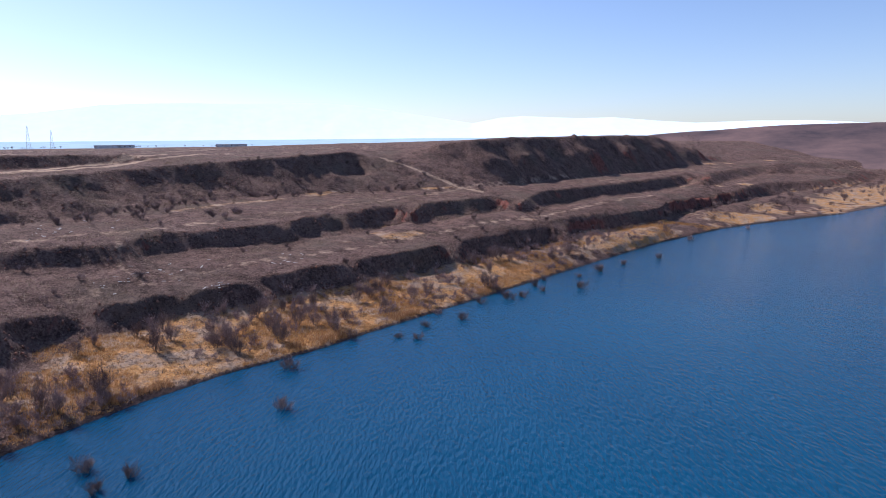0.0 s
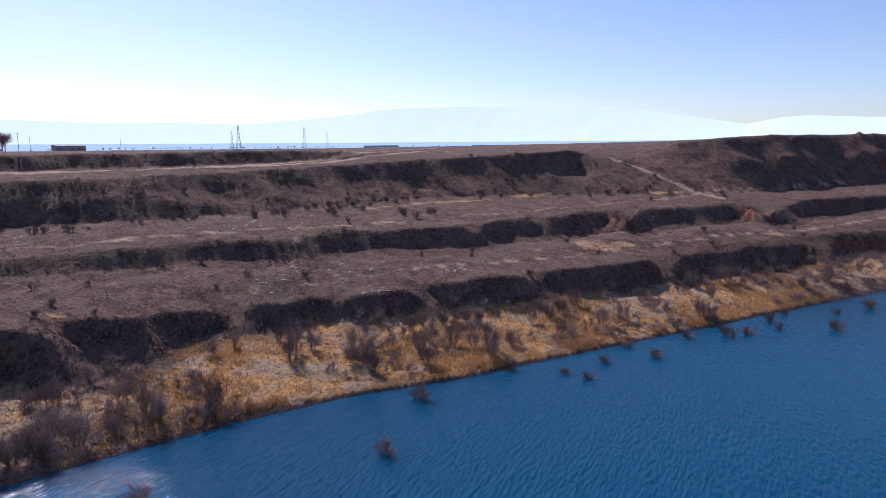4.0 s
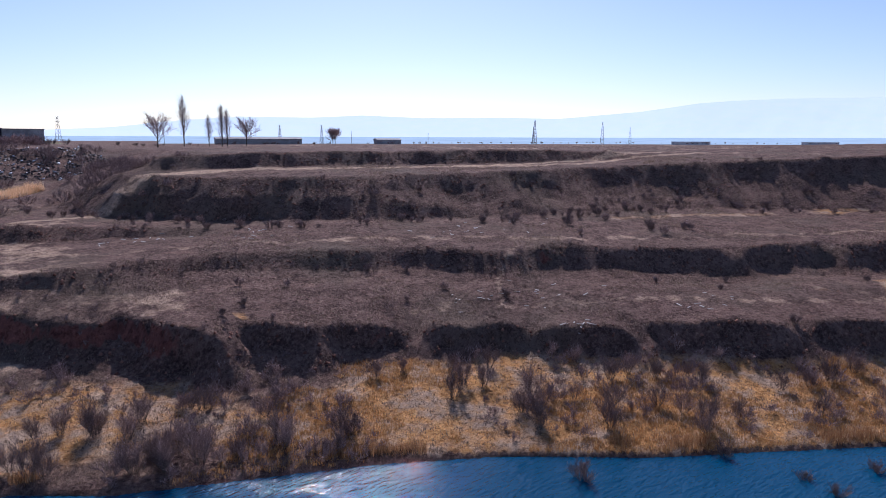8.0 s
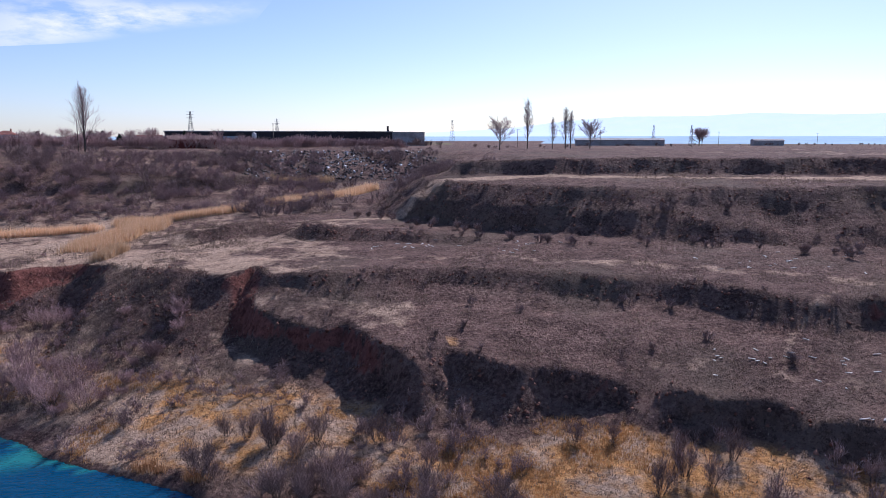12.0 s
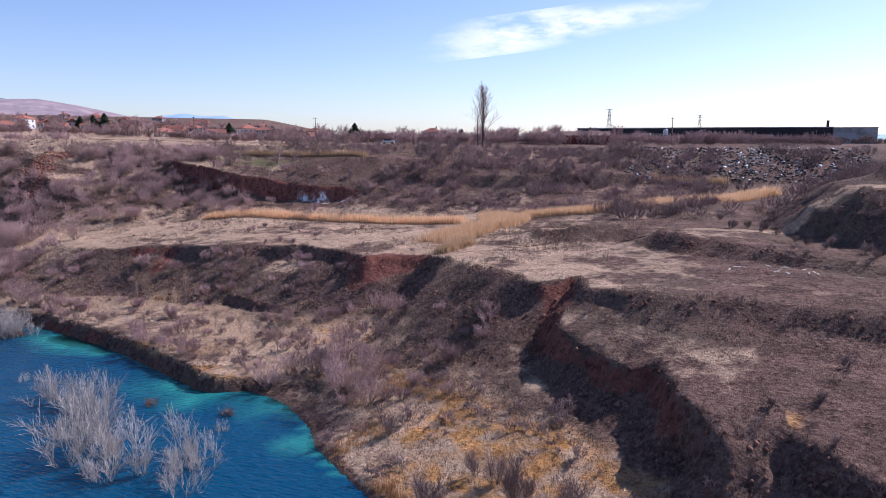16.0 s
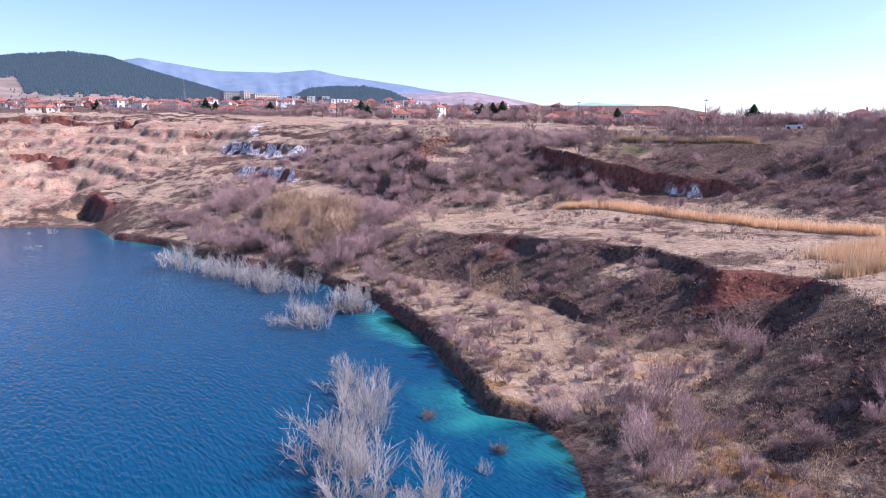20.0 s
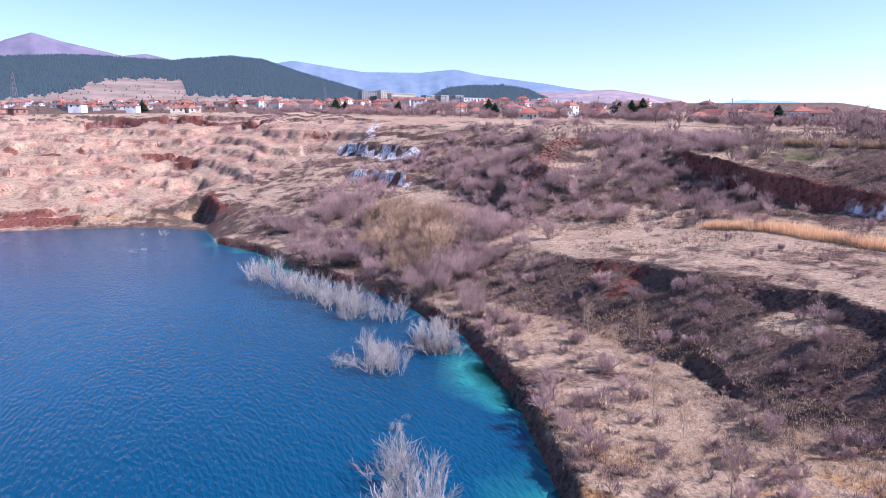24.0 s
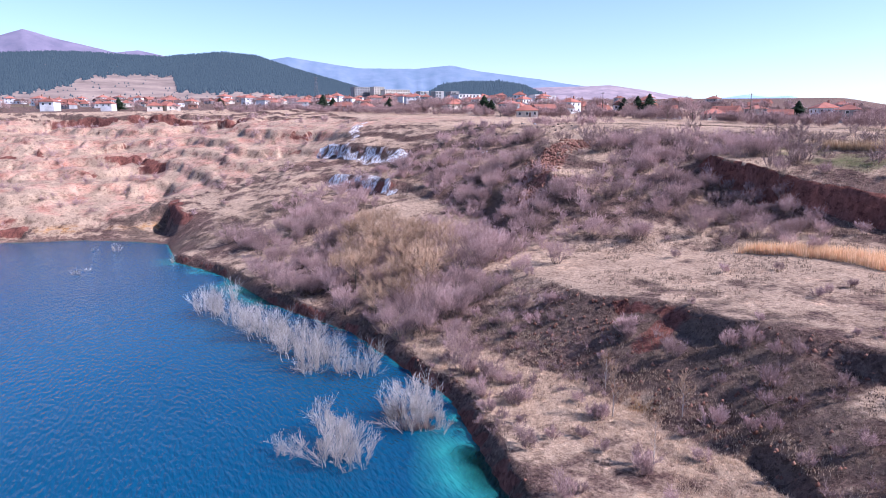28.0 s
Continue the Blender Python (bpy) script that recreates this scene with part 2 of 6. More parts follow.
TOE_WEST = [(50, 80, 4), (46, 78, 3.4), (40, 80, 3), (34, 81, 2.7), (30.5, 84.5, 2.8), (30.5, 91, 3.4), (31.2, 97.5, 4.6), (31.5, 103, 6), (28.5, 99, 4.2), (26, 97, 3.8), (21.5, 96.8, 3.7), (14, 96, 3.2), (8, 95.5, 3.0), (4, 97, 2.8), (-3, 98.6, 2.6), (-10, 98.5, 2.5), (-17, 99, 2.5),
            (-24, 98.5, 2.7), (-31, 94.5, 2.6), (-45, 93, 2.9), (-58, 92, 3.2)]
SPUR_WEST = [(36, 106, 12.2), (36.5, 98, 9.4), (35, 90, 6.4), (33.8, 84.5, 3.8)]
HOLLOW_TOP = [(-3.5, 101, 3.7), (-1.5, 100.6, 4.0), (2, 99.4, 4.1), (5.5, 98.6, 4.2), (9, 97.9, 4.2), (12.5, 97.6, 4.1)]
HOLLOW_FOOT = [(-2, 99.6, 2.4), (1.5, 98.2, 2.4), (5, 97.2, 2.5), (8.5, 96.5, 2.7), (11.5, 96.2, 3.0)]
SHELF = [(44, 70, 2), (34, 80, 2.6), (22, 85, 2.4), (8, 92, 2.2), (-10, 95, 2.3), (-30, 92.5, 2.3), (-52, 89.5, 2.5), (-78, 86, 3), (-105, 82, 3), (-125, 74, 3)]
TOE_3 = [(463, -196, 14.5), (404, -147, 14.5), (315, -81, 14.5), (253, -30, 14.5), (226, -10, 14.7), (212, 30, 15), (187, 57, 15.5), (165, 67, 15.6), (145, 77, 15.4),
         (119, 89, 15.4), (96, 113, 15.3), (86, 126, 15.5), (80, 138, 15.8), (84, 151, 16.4)]
LIP_3 = [(93, 140, 23), (92.5, 134, 22.9), (94, 127, 22.9), (98, 122.5, 23), (110, 111, 23), (124, 101, 23), (150, 92, 23.2), (174, 84, 23.6), (190, 76, 24.4), (203, 65, 25), (224, 41, 26.5), (240, 30, 27)]
RISE_TOE = [(98, 133, 24), (115, 121, 24.3), (139, 117, 24.3), (170, 103, 24.4), (190, 94, 24.8), (204, 88, 25.5)]
RISE_LIP = [(99, 137.5, 26.8), (116, 125, 27.4), (140.5, 121, 27.6), (172, 107, 27.6), (192, 98, 27.5), (207, 91, 27.3)]
HILL_LIP = [(463, -176, 32.2), (418, -132, 32), (372, -100, 31.9), (328, -66, 31.8), (283, -30, 31.3), (264, -14, 30.5), (255, 2, 28.8)]
CLIFF_TOP = [(-64, 158, 24.2), (-58, 156, 23.8), (-46, 155.5, 22), (-32, 156.5, 19.8), (-27, 158, 19), (-18, 157.5, 18.4), (-13, 159, 17.9), (-8, 158.5, 17.4)]
CLIFF_FOOT = [(-60, 150.5, 17.5), (-46, 149, 14.2), (-32, 149, 13.4), (-18, 151, 13.6), (-8, 154.5, 14.6)]
BENCH_UPPER = [(-56, 172, 24.6), (-34, 172, 25), (-12, 173, 25.2), (16, 186, 24.5), (45, 196, 24)]
SCARP_N = [(-6, 166, 18.5), (14, 168, 18.4), (34, 176, 18.6), (56, 184, 19)]
SCARP_N_TOP = [(-6, 169, 21), (14, 171, 21), (34, 179, 21.2), (56, 187, 21.5)]
DUMP_TOE = [(60, 190, 18.6), (80, 194, 18.6), (98, 192, 19.4)]
BENCH_BACK = [(-56, 120, 9.5), (-42, 136, 10.6), (-28, 142, 13), (-10, 144, 12.8), (13, 144, 12.6), (30, 150, 13.6), (45, 156, 15), (62, 160, 16.6), (78, 166, 17), (88, 176, 17.5)]
VALLEY = [(30, 122, 12.2), (45, 134, 13.5), (60, 147, 16), (72, 156, 16.8)]
RIM = [(-420, -120, 37), (-344, 22, 35.8), (-272, 90, 33.2), (-230, 110, 31.8), (-186, 126, 30.6), (-150, 150, 30.2), (-118, 172, 30), (-85, 180, 29.2), (-54, 182, 28.3),
       (0, 205, 27.8), (50, 218, 27.6), (84, 224, 27.6), (110, 214, 27.5), (124, 190, 27.3), (120, 160, 27)]
WEST_MID = [(-58, 112, 8.8), (-80, 118, 9.6), (-94, 125, 11), (-111, 117, 12.4), (-137, 107, 12), (-187, 106, 19.6), (-229, 60, 20.6)]
WEST_LOW = [(-102, 92, 5.5), (-118, 95, 8), (-140, 86, 7), (-160, 76, 8), (-180, 64, 9), (-200, 66, 6)]
RED_SLOPE = [(-80, 132, 20), (-94, 139, 22.2), (-100, 150, 27.5)]
WEST_WALL = [(-196, 40, 9), (-205, 0, 9), (-225, -60, 10)]
WEST_WALL_TOP = [(-262, 60, 24), (-290, 0, 25), (-320, -80, 26)]
TERRACE_RED = [(-214, 66, 13.6), (-228, 57.6, 17.6), (-244, 20, 17.2), (-267, -50, 17.6)]
TERRACE_RED_TOP = [(-216, 68, 15.5), (-232, 60, 20), (-250, 20, 19.5), (-274, -50, 20)]
COVE = [(-159, 66.5, 1.4), (-166, 65.5, 1.0), (-174, 66, 1.2)]
COVE_TOP = [(-160, 70.5, 7), (-167, 69, 9.2), (-175, 69.5, 8.6)]
RIM_FACE = [(-296, 62, 31), (-275, 85, 30.4), (-262, 93.5, 30.2), (-241, 101.5, 29.4)]
RIM_FACE_TOP = [(-298, 64, 33.4), (-276.5, 87, 33), (-263, 96, 32.4), (-241.5, 104, 31.6)]
RED_FACE = [(-322, 30, 27.5), (-312, 44, 27.2), (-303, 52, 27)]
RED_FACE_TOP = [(-325, 31, 31.5), (-315, 46, 31.2), (-305, 54, 31)]
LOW_FACE = [(-181, 30, 0.3), (-187, 0, 0.3), (-193, -40, 0.3)]
LOW_FACE_TOP = [(-183, 30.5, 2.6), (-189, 0, 2.6), (-195, -40, 2.6)]


SEAM_TOP = [(-129, 117.4, 16.3), (-137, 116.2, 16.6), (-145, 114.2, 16.8), (-153, 109.6, 16.8)]
SEAM_FOOT = [(-125.5, 115.8, 12.6), (-133.5, 114, 12.4), (-141, 111.8, 12.4), (-149.5, 107.6, 12.8)]
SEAM_B_TOP = [(-146, 129, 22.8), (-155, 124, 23.5), (-168, 119.5, 23.9), (-186, 115.4, 23.8)]
SEAM_B_FOOT = [(-142.5, 127, 19.5), (-151.5, 122, 19.3), (-164, 117.4, 19.4), (-182, 113.4, 20)]
SPURS = [[(78.5, 62, 7.6), (77.5, 60.5, 5.6), (76.5, 56, 2.9)], [(99.5, 53.5, 6.6), (98, 51, 5), (95.5, 46.5, 2.8)], [(119.5, 32.5, 6.6), (117.8, 30, 4.8), (115.5, 26.5, 2.6)],
         [(134, 19.5, 6.8), (132.5, 17, 5), (130.5, 13, 2.5)], [(152.5, -0.5, 6.8), (151, -3, 5), (149, -7, 2.3)], [(186, -30, 6.6), (184, -33, 5), (182, -37, 2.2)], [(89, 59, 7), (87, 56, 5.2), (86, 52, 3)], [(109, 43.5, 6.6), (107.5, 41, 4.8), (106, 37, 2.7)]]
EAST_BANK = [(p[0] + 0.55, p[1] + 0.7, 0.5) for p in SHORE[2:17]]
BERM = [(66, 121, 15.9), (71, 117.5, 15.8), (80, 112, 15.4), (92, 106, 14.9)]
BERM_FOOT = [(64, 117, 13.4), (70, 113.5, 13.5), (80, 108, 13.6), (92, 102.5, 13.7)]
MOUND = [(46, 124, 14.6), (52, 128, 15.4), (58, 131, 15.2)]
MOUND_FOOT = [(43, 119, 12.5), (54, 122, 12.9), (62, 126, 13.3)]


def dense(line, step):
    """Points along a broken line, every step metres."""
    out = []
    for a, b in zip(line, line[1:]):
        a, b = np.array(a, float), np.array(b, float)
        k = max(1, int(np.ceil(np.linalg.norm((b - a)[:2]) / step)))
        out.append(a + (b - a) * (np.arange(k) / k)[:, None])
    out.append(np.array(line[-1:], float))
    return np.concatenate(out)


def scarp(lip, toe, share, run=1.1, vary=0.4, gaps=()):
    """The foot of the steep earth face below a lip: a drop of that share of the height."""
    a, b = dense(lip, 1.0), dense(toe, 1.0)
    out = []
    for p in a:
        q = b[np.argmin(np.hypot(*(b[:, :2] - p[:2]).T))]
        d = np.hypot(*(q - p)[:2])
        if d > run * 1.3 and p[2] - q[2] > 1.5 and all(math.dist(p[:2], g[1][:2]) > 3.0 for g in gaps):
            k = share * (1 - vary + vary * math.sin(p[0] * 0.23 + p[1] * 0.31) * math.sin(p[0] * 0.11 - p[1] * 0.07 + 1))
            go = min(run * (1 + (vary if run > 2 else 0) * 0.9 * math.sin(p[0] * 0.31 - p[1] * 0.17)), d * 0.9)
            out.append((*(p[:2] + (q - p)[:2] / d * go), p[2] - (p[2] - q[2]) * k))
    return out


FACES = [scarp(LIP_1, TOE_1, 0.82, 1.6, 0.25, SPURS), scarp(LIP_1, TOE_1, 0.96, 4.4, 0.1, SPURS), scarp(LIP_2[:28], TOE_2, 0.2, 0.7), scarp(LIP_2[:28], TOE_2, 0.82, 3.7, 0.13), scarp(LIP_2[:28], TOE_2, 0.93, 7.2, 0.06),
         scarp(LIP_WEST[:13], TOE_WEST, 0.4, 1.1, 0.35), scarp(LIP_3, TOE_3, 0.56, 5.6, 0.2), scarp(LIP_3, TOE_3, 0.82, 10.5, 0.15), scarp(HILL_LIP, TOE_3[:5], 0.6, 10.0, 0.25), scarp(CLIFF_TOP, CLIFF_FOOT, 0.95, 1.1, 0.2)]
shore_line = [(x, y, 0) for x, y in SHORE + SHORE_REST[1:]]
LINES = [shore_line, BANK_LIP, TOE_1, LIP_1, TOE_2, LIP_2, GAP_FLOOR, LIP_WEST, TOE_WEST, SHELF, SPUR_WEST, HOLLOW_TOP, HOLLOW_FOOT, TOE_3, LIP_3, RISE_TOE, RISE_LIP, HILL_LIP,
         CLIFF_TOP, CLIFF_FOOT, BENCH_BACK, VALLEY, RIM, WEST_MID, WEST_LOW, RED_SLOPE, WEST_WALL, WEST_WALL_TOP,
         BENCH_UPPER, SCARP_N, SCARP_N_TOP, DUMP_TOE, TERRACE_RED, TERRACE_RED_TOP, COVE, COVE_TOP, BERM, BERM_FOOT, MOUND, MOUND_FOOT,
         SEAM_TOP, SEAM_FOOT, SEAM_B_TOP, SEAM_B_FOOT, EAST_BANK, RIM_FACE, RIM_FACE_TOP, RED_FACE, RED_FACE_TOP, LOW_FACE, LOW_FACE_TOP, *SPURS]
X0, X1, Y0, Y1, CELL = -400.0, 464.0, -336.0, 336.0, 0.5


def fractal(x, y, size, octaves=4, seed=0.0):
    """Smooth value noise over arrays, about -1 to 1."""
    total, amp, norm = np.zeros_like(x), 1.0, 0.0
    for k in range(octaves):
        ca, sa = math.cos(0.6 + k * 1.1 + seed), math.sin(0.6 + k * 1.1 + seed)
        u, v = (x * ca - y * sa) / size * 2 ** k + seed * 17.3, (x * sa + y * ca) / size * 2 ** k - seed * 9.1
        iu, iv = np.floor(u), np.floor(v)
        fu, fv = u - iu, v - iv
        fu, fv = fu * fu * (3 - 2 * fu), fv * fv * (3 - 2 * fv)

        def h(a, b):
            s = np.sin(a * 127.1 + b * 311.7 + seed * 74.7 + k * 13.7) * 43758.5453
            return (s - np.floor(s)) * 2 - 1

        total += amp * ((h(iu, iv) * (1 - fu) + h(iu + 1, iv) * fu) * (1 - fv) + (h(iu, iv + 1) * (1 - fu) + h(iu + 1, iv + 1) * fu) * fv)
        norm += amp
        amp *= 0.5
    return total / norm


def inside(poly, x, y):
    """Which points lie inside a closed plan."""
    res = np.zeros(x.shape, bool)
    px, py = np.array([p[0] for p in poly], float), np.array([p[1] for p in poly], float)
    for i in range(len(px)):
        j = i - 1
        cross = (py[i] > y) != (py[j] > y)
        with np.errstate(divide="ignore", invalid="ignore"):
            res ^= cross & (x < (px[j] - px[i]) * (y - py[i]) / (py[j] - py[i]) + px[i])
    return res


def relax(step, start, rounds):
    """The land between the break lines: each place the mean of its neighbours."""
    gx, gy = np.arange(X0, X1 + step / 2, step), np.arange(Y0, Y1 + step / 2, step)
    s, c = np.zeros((len(gy), len(gx))), np.zeros((len(gy), len(gx)))
    for line in LINES + (FACES if step <= 1 else []):
        if len(line) < 2:
            continue
        d = dense(line, step * 0.4) if line not in FACES else np.array(line, float)
        jag = 1.3
        ox = fractal(d[:, 0], d[:, 1], 6, 3, 3) * jag * (d[:, 2] > 0.5)
        oy = fractal(d[:, 0], d[:, 1], 6, 3, 8) * jag * (d[:, 2] > 0.5)
        i, j = np.round((d[:, 1] + oy - Y0) / step).astype(int), np.round((d[:, 0] + ox - X0) / step).astype(int)
        ok = (i >= 0) & (j >= 0) & (i < len(gy)) & (j < len(gx))
        np.add.at(s, (i[ok], j[ok]), d[ok, 2])
        np.add.at(c, (i[ok], j[ok]), 1)
    fixed = c > 0
    val = np.where(fixed, s / np.maximum(c, 1), 0)
    xx, yy = np.meshgrid(gx, gy)
    lake = inside(SHORE + SHORE_REST[1:-1], xx, yy) & ~fixed
    z = start if start is not None else np.full(s.shape, 22.0)
    if z.shape != s.shape:
        ii = np.clip((gy - Y0) / (step * 2), 0, z.shape[0] - 1.001)
        jj = np.clip((gx - X0) / (step * 2), 0, z.shape[1] - 1.001)
        i, j = ii.astype(int), jj.astype(int)
        fi, fj = (ii - i)[:, None], (jj - j)[None, :]
        z = (z[i][:, j] * (1 - fj) + z[i][:, j + 1] * fj) * (1 - fi) + (z[i + 1][:, j] * (1 - fj) + z[i + 1][:, j + 1] * fj) * fi
    edge = np.where(yy > 100, 27.3, 30.0) + (xx < -250) * 6
    for _ in range(rounds):
        z[fixed] = val[fixed]
        z[lake] = np.minimum(z[lake], 0) - 0.05 * step
        z[0], z[-1], z[:, 0], z[:, -1] = edge[0], edge[-1], edge[:, 0], edge[:, -1]
        n = z.copy()
        n[1:-1, 1:-1] = (z[:-2, 1:-1] + z[2:, 1:-1] + z[1:-1, :-2] + z[1:-1, 2:]) / 4
        z = n
    z[fixed] = val[fixed]
    z[lake] = np.clip(z[lake], -7, -0.05)
    return z


def plateau(x, y):
    """The plain above the pit, which rises to the west."""
    s = -0.9 * x + 0.44 * y
    far = np.hypot(x, y)
    z = 27.6 + 1.0 * np.clip((150 - x) / 150, 0, 1) + 0.042 * np.clip(s - 165, 0, 640) * np.clip((100 - x - 0.55 * y) / 150, 0, 1)
    ridge = 7 * np.exp(-((x * 0.42 + y * 0.91 - 30) / 90) ** 2) * np.clip((x - 640) / 200, 0, 1) * np.clip((1300 - x) / 300, 0, 1)
    return z + ridge - 0.004 * np.clip(far - 400, 0, 1500) * (s < 100)


land = None
for cell, turns in ((16, 300), (8, 200), (4, 120), (2, 80), (1, 40), (CELL, 16)):
    land = relax(cell, land, turns)
gy_, gx_ = np.gradient(land, CELL)
steep = np.hypot(gx_, gy_)


def sample(grid, x, y):
    x, y = np.asarray(x, float), np.asarray(y, float)
    u, v = np.clip((x - X0) / CELL, 0, grid.shape[1] - 1.001), np.clip((y - Y0) / CELL, 0, grid.shape[0] - 1.001)
    j, i = u.astype(int), v.astype(int)
    fu, fv = u - j, v - i
    return (grid[i, j] * (1 - fu) + grid[i, j + 1] * fu) * (1 - fv) + (grid[i + 1, j] * (1 - fu) + grid[i + 1, j + 1] * fu) * fv


def lanes(line, x, y, width):
    """1 on a line, 0 from width metres away."""
    d = dense([(p[0], p[1], 0) for p in line], min(2.0, max(0.8, width * 0.35)))
    best = np.full(x.shape, 1e9)
    for px, py, _ in d:
        j0, j1 = np.searchsorted(x[0], (px - width * 1.5, px + width * 1.5))
        i0, i1 = np.searchsorted(y[:, 0], (py - width * 1.5, py + width * 1.5))
        near = np.hypot(x[i0:i1, j0:j1] - px, y[i0:i1, j0:j1] - py)
        best[i0:i1, j0:j1] = np.minimum(best[i0:i1, j0:j1], near)
    return np.clip(1.2 - best / width, 0, 1)


xx, yy = np.meshgrid(np.arange(X0, X1 + CELL / 2, CELL), np.arange(Y0, Y1 + CELL / 2, CELL))
outer = inside(RIM[:13] + [(110, 340), (-460, 340), (-460, -120)], xx, yy) & (yy > -118)
keep = 1 - lanes(RIM, xx, yy, 22)
land = np.where(outer, land * (1 - keep) + plateau(xx, yy) * keep, land)
dry = np.clip(land / 2.0, 0, 1)
rough = np.clip(steep, 0, 0.9)
land += dry * (fractal(xx, yy, 14, 4, 1) * 0.3 + fractal(xx, yy, 4, 3, 2) * (0.08 + 0.4 * rough))
along_, across = xx * 0.71 - yy * 0.71, xx * 0.71 + yy * 0.71
soft_ = np.where((land > 7.4) & (land < 31) & (xx > 58), 0.13, 0.0)
land += dry * (xx > 20) * np.clip(rough, soft_, 0.6) * (np.abs(fractal(along_, across * 0.3, 3.6, 3, 6)) - 0.22) * 1.5
land += dry * (xx > 20) * np.clip(rough, soft_, 0.6) * (np.abs(fractal(along_, across * 0.22, 8, 3, 5)) - 0.25) * 2.8
land += dry * np.clip((-xx - 150) / 40, 0, 1) * np.clip((yy + 60) / 30, 0, 1) * (yy < 140) * ((np.abs(fractal(xx, yy, 22, 5, 15)) - 0.25) * 3.4 + np.round(fractal(xx, yy, 30, 3, 16) * 3) * 0.7)
stepped = np.clip((-xx - 168) / 25, 0, 1) * np.clip((yy + 90) / 30, 0, 1) * np.clip((132 - yy) / 10, 0, 1) * (land > 0.8) * np.clip((36 - land) / 3, 0, 1)
stepped = np.maximum(stepped, 0.3 * np.clip((-xx - 55) / 30, 0, 1) * np.clip((yy - 92) / 8, 0, 1) * np.clip((168 - yy) / 12, 0, 1) * (xx > -190))
tread = 5.0
level = land / tread + fractal(xx, yy, 48, 5, 19) * 1.5
rise_at = np.floor(level) + np.clip((level - np.floor(level) - 0.72) / 0.2, 0, 1)
land += stepped * 0.5 * (rise_at - level + 0.35) * tread
HEIGHT = land


def floor_z(x, y):
    """The height of the land, for one place or for arrays."""
    return sample(HEIGHT, x, y)


def axis(lo, hi, cell, far, before=1.045, after=1.045):
    """Grid lines: even between lo and hi, wider and wider out to far."""
    mid = np.arange(lo, hi + cell / 2, cell)
    sides = []
    for growth in (before, after):
        out, d, w = [], cell, 0.0
        while w < far:
            d *= growth
            w += d
            out.append(w)
        sides.append(np.array(out))
    return np.concatenate([lo - sides[0][::-1], mid, hi + sides[1]])


def sheet(name, xs, ys, z, mat, cols):
    """A mesh over grid lines, with colour layers."""
    ny, nx = z.shape
    gx, gy = np.meshgrid(xs, ys)
    co = np.stack([gx, gy, z], -1).reshape(-1, 3)
    idx = np.arange(ny * nx).reshape(ny, nx)
    quads = np.stack([idx[:-1, :-1], idx[:-1, 1:], idx[1:, 1:], idx[1:, :-1]], -1).reshape(-1, 4)
    me = bpy.data.meshes.new(name)
    me.vertices.add(len(co))
    me.vertices.foreach_set("co", co.astype(np.float32).ravel())
    me.loops.add(len(quads) * 4)
    me.loops.foreach_set("vertex_index", quads.astype(np.int32).ravel())
    me.polygons.add(len(quads))
    me.polygons.foreach_set("loop_start", np.arange(0, len(quads) * 4, 4, dtype=np.int32))
    me.update()
    me.validate()
    for key, c in cols.items():
        layer = me.attributes.new(key, "FLOAT_COLOR", "POINT")
        full = np.ones((len(co), 4), np.float32)
        full[:, : c.shape[-1]] = c.reshape(len(co), -1)
        layer.data.foreach_set("color", full.ravel())
    me.materials.append(mat)
    me.polygons.foreach_set("use_smooth", np.ones(len(quads), bool))
    return new(name, me)


xs, ys = axis(-285, 235, 0.68, 4300, 1.045, 1.022), axis(-75, 205, 0.66, 4300, 1.022, 1.045)
gx, gy = np.meshgrid(xs, ys)
gz = floor_z(gx, gy)
beyond = np.clip(np.maximum.reduce([X0 + 60 - gx, gx - X1 + 60, gy - Y1 + 60, Y0 + 60 - gy]) / 60, 0, 1)
# the benches run on to the south-east beyond the pit's plan
off = (gx - 420) * 0.75 + (gy + 330) * 0.66 + fractal(gx, gy, 40, 3, 12) * 5
bench = np.interp(off, [-60, 0, 20, 44, 48, 60, 76, 82, 112, 190, 400], [-1, 0.2, 2, 2.6, 6.5, 8, 8.6, 12.5, 14.5, 27, 30])
out_east = np.clip((gx - 404) / 30, 0, 1) * np.clip((-60 - gy) / 60, 0, 1)
gz = gz * (1 - beyond) + (plateau(gx, gy) * (1 - out_east) + bench * out_east) * beyond
hy_, hx_ = np.gradient(HEIGHT, CELL)
slope = np.where(gx < -60, sample(np.hypot(hx_, hy_), gx, gy), sample(steep, gx, gy))
gz += fractal(gx, gy, 2.2, 3, 11) * 0.16 * (0.5 + np.clip(slope, 0, 1.2)) * (gz > 0.3) * (np.hypot(gx, gy) < 400)
inner = (gx > X0) & (gx < X1) & (gy > Y0) & (gy < Y1)
# bare red earth on the scarps, straw on the low shelf, pale wheel tracks, pink earth in the west, white seams
bare = np.clip((slope - 0.85) * 1.1, 0, 0.9) * inner * np.clip(0.85 + fractal(gx, gy, 5, 3, 27) * 0.6, 0, 1) * np.clip(0.72 + fractal(gx, gy, 24, 2, 28) * 1.5, 0.1, 1)
bare = np.where(gx < -165, bare * 0.75, bare)
bare = np.maximum(bare, lanes(CLIFF_TOP, gx, gy, 3.0) * np.clip(slope, 0, 1))
for face in (COVE_TOP, TERRACE_RED_TOP, RIM_FACE_TOP, RED_FACE_TOP, LOW_FACE_TOP):
    bare = np.maximum(bare, lanes(face, gx, gy, 3.2) * np.clip(slope * 1.3, 0, 1))
bare = np.maximum(bare, lanes([(56, 84), (57, 91)], gx, gy, 2.6))
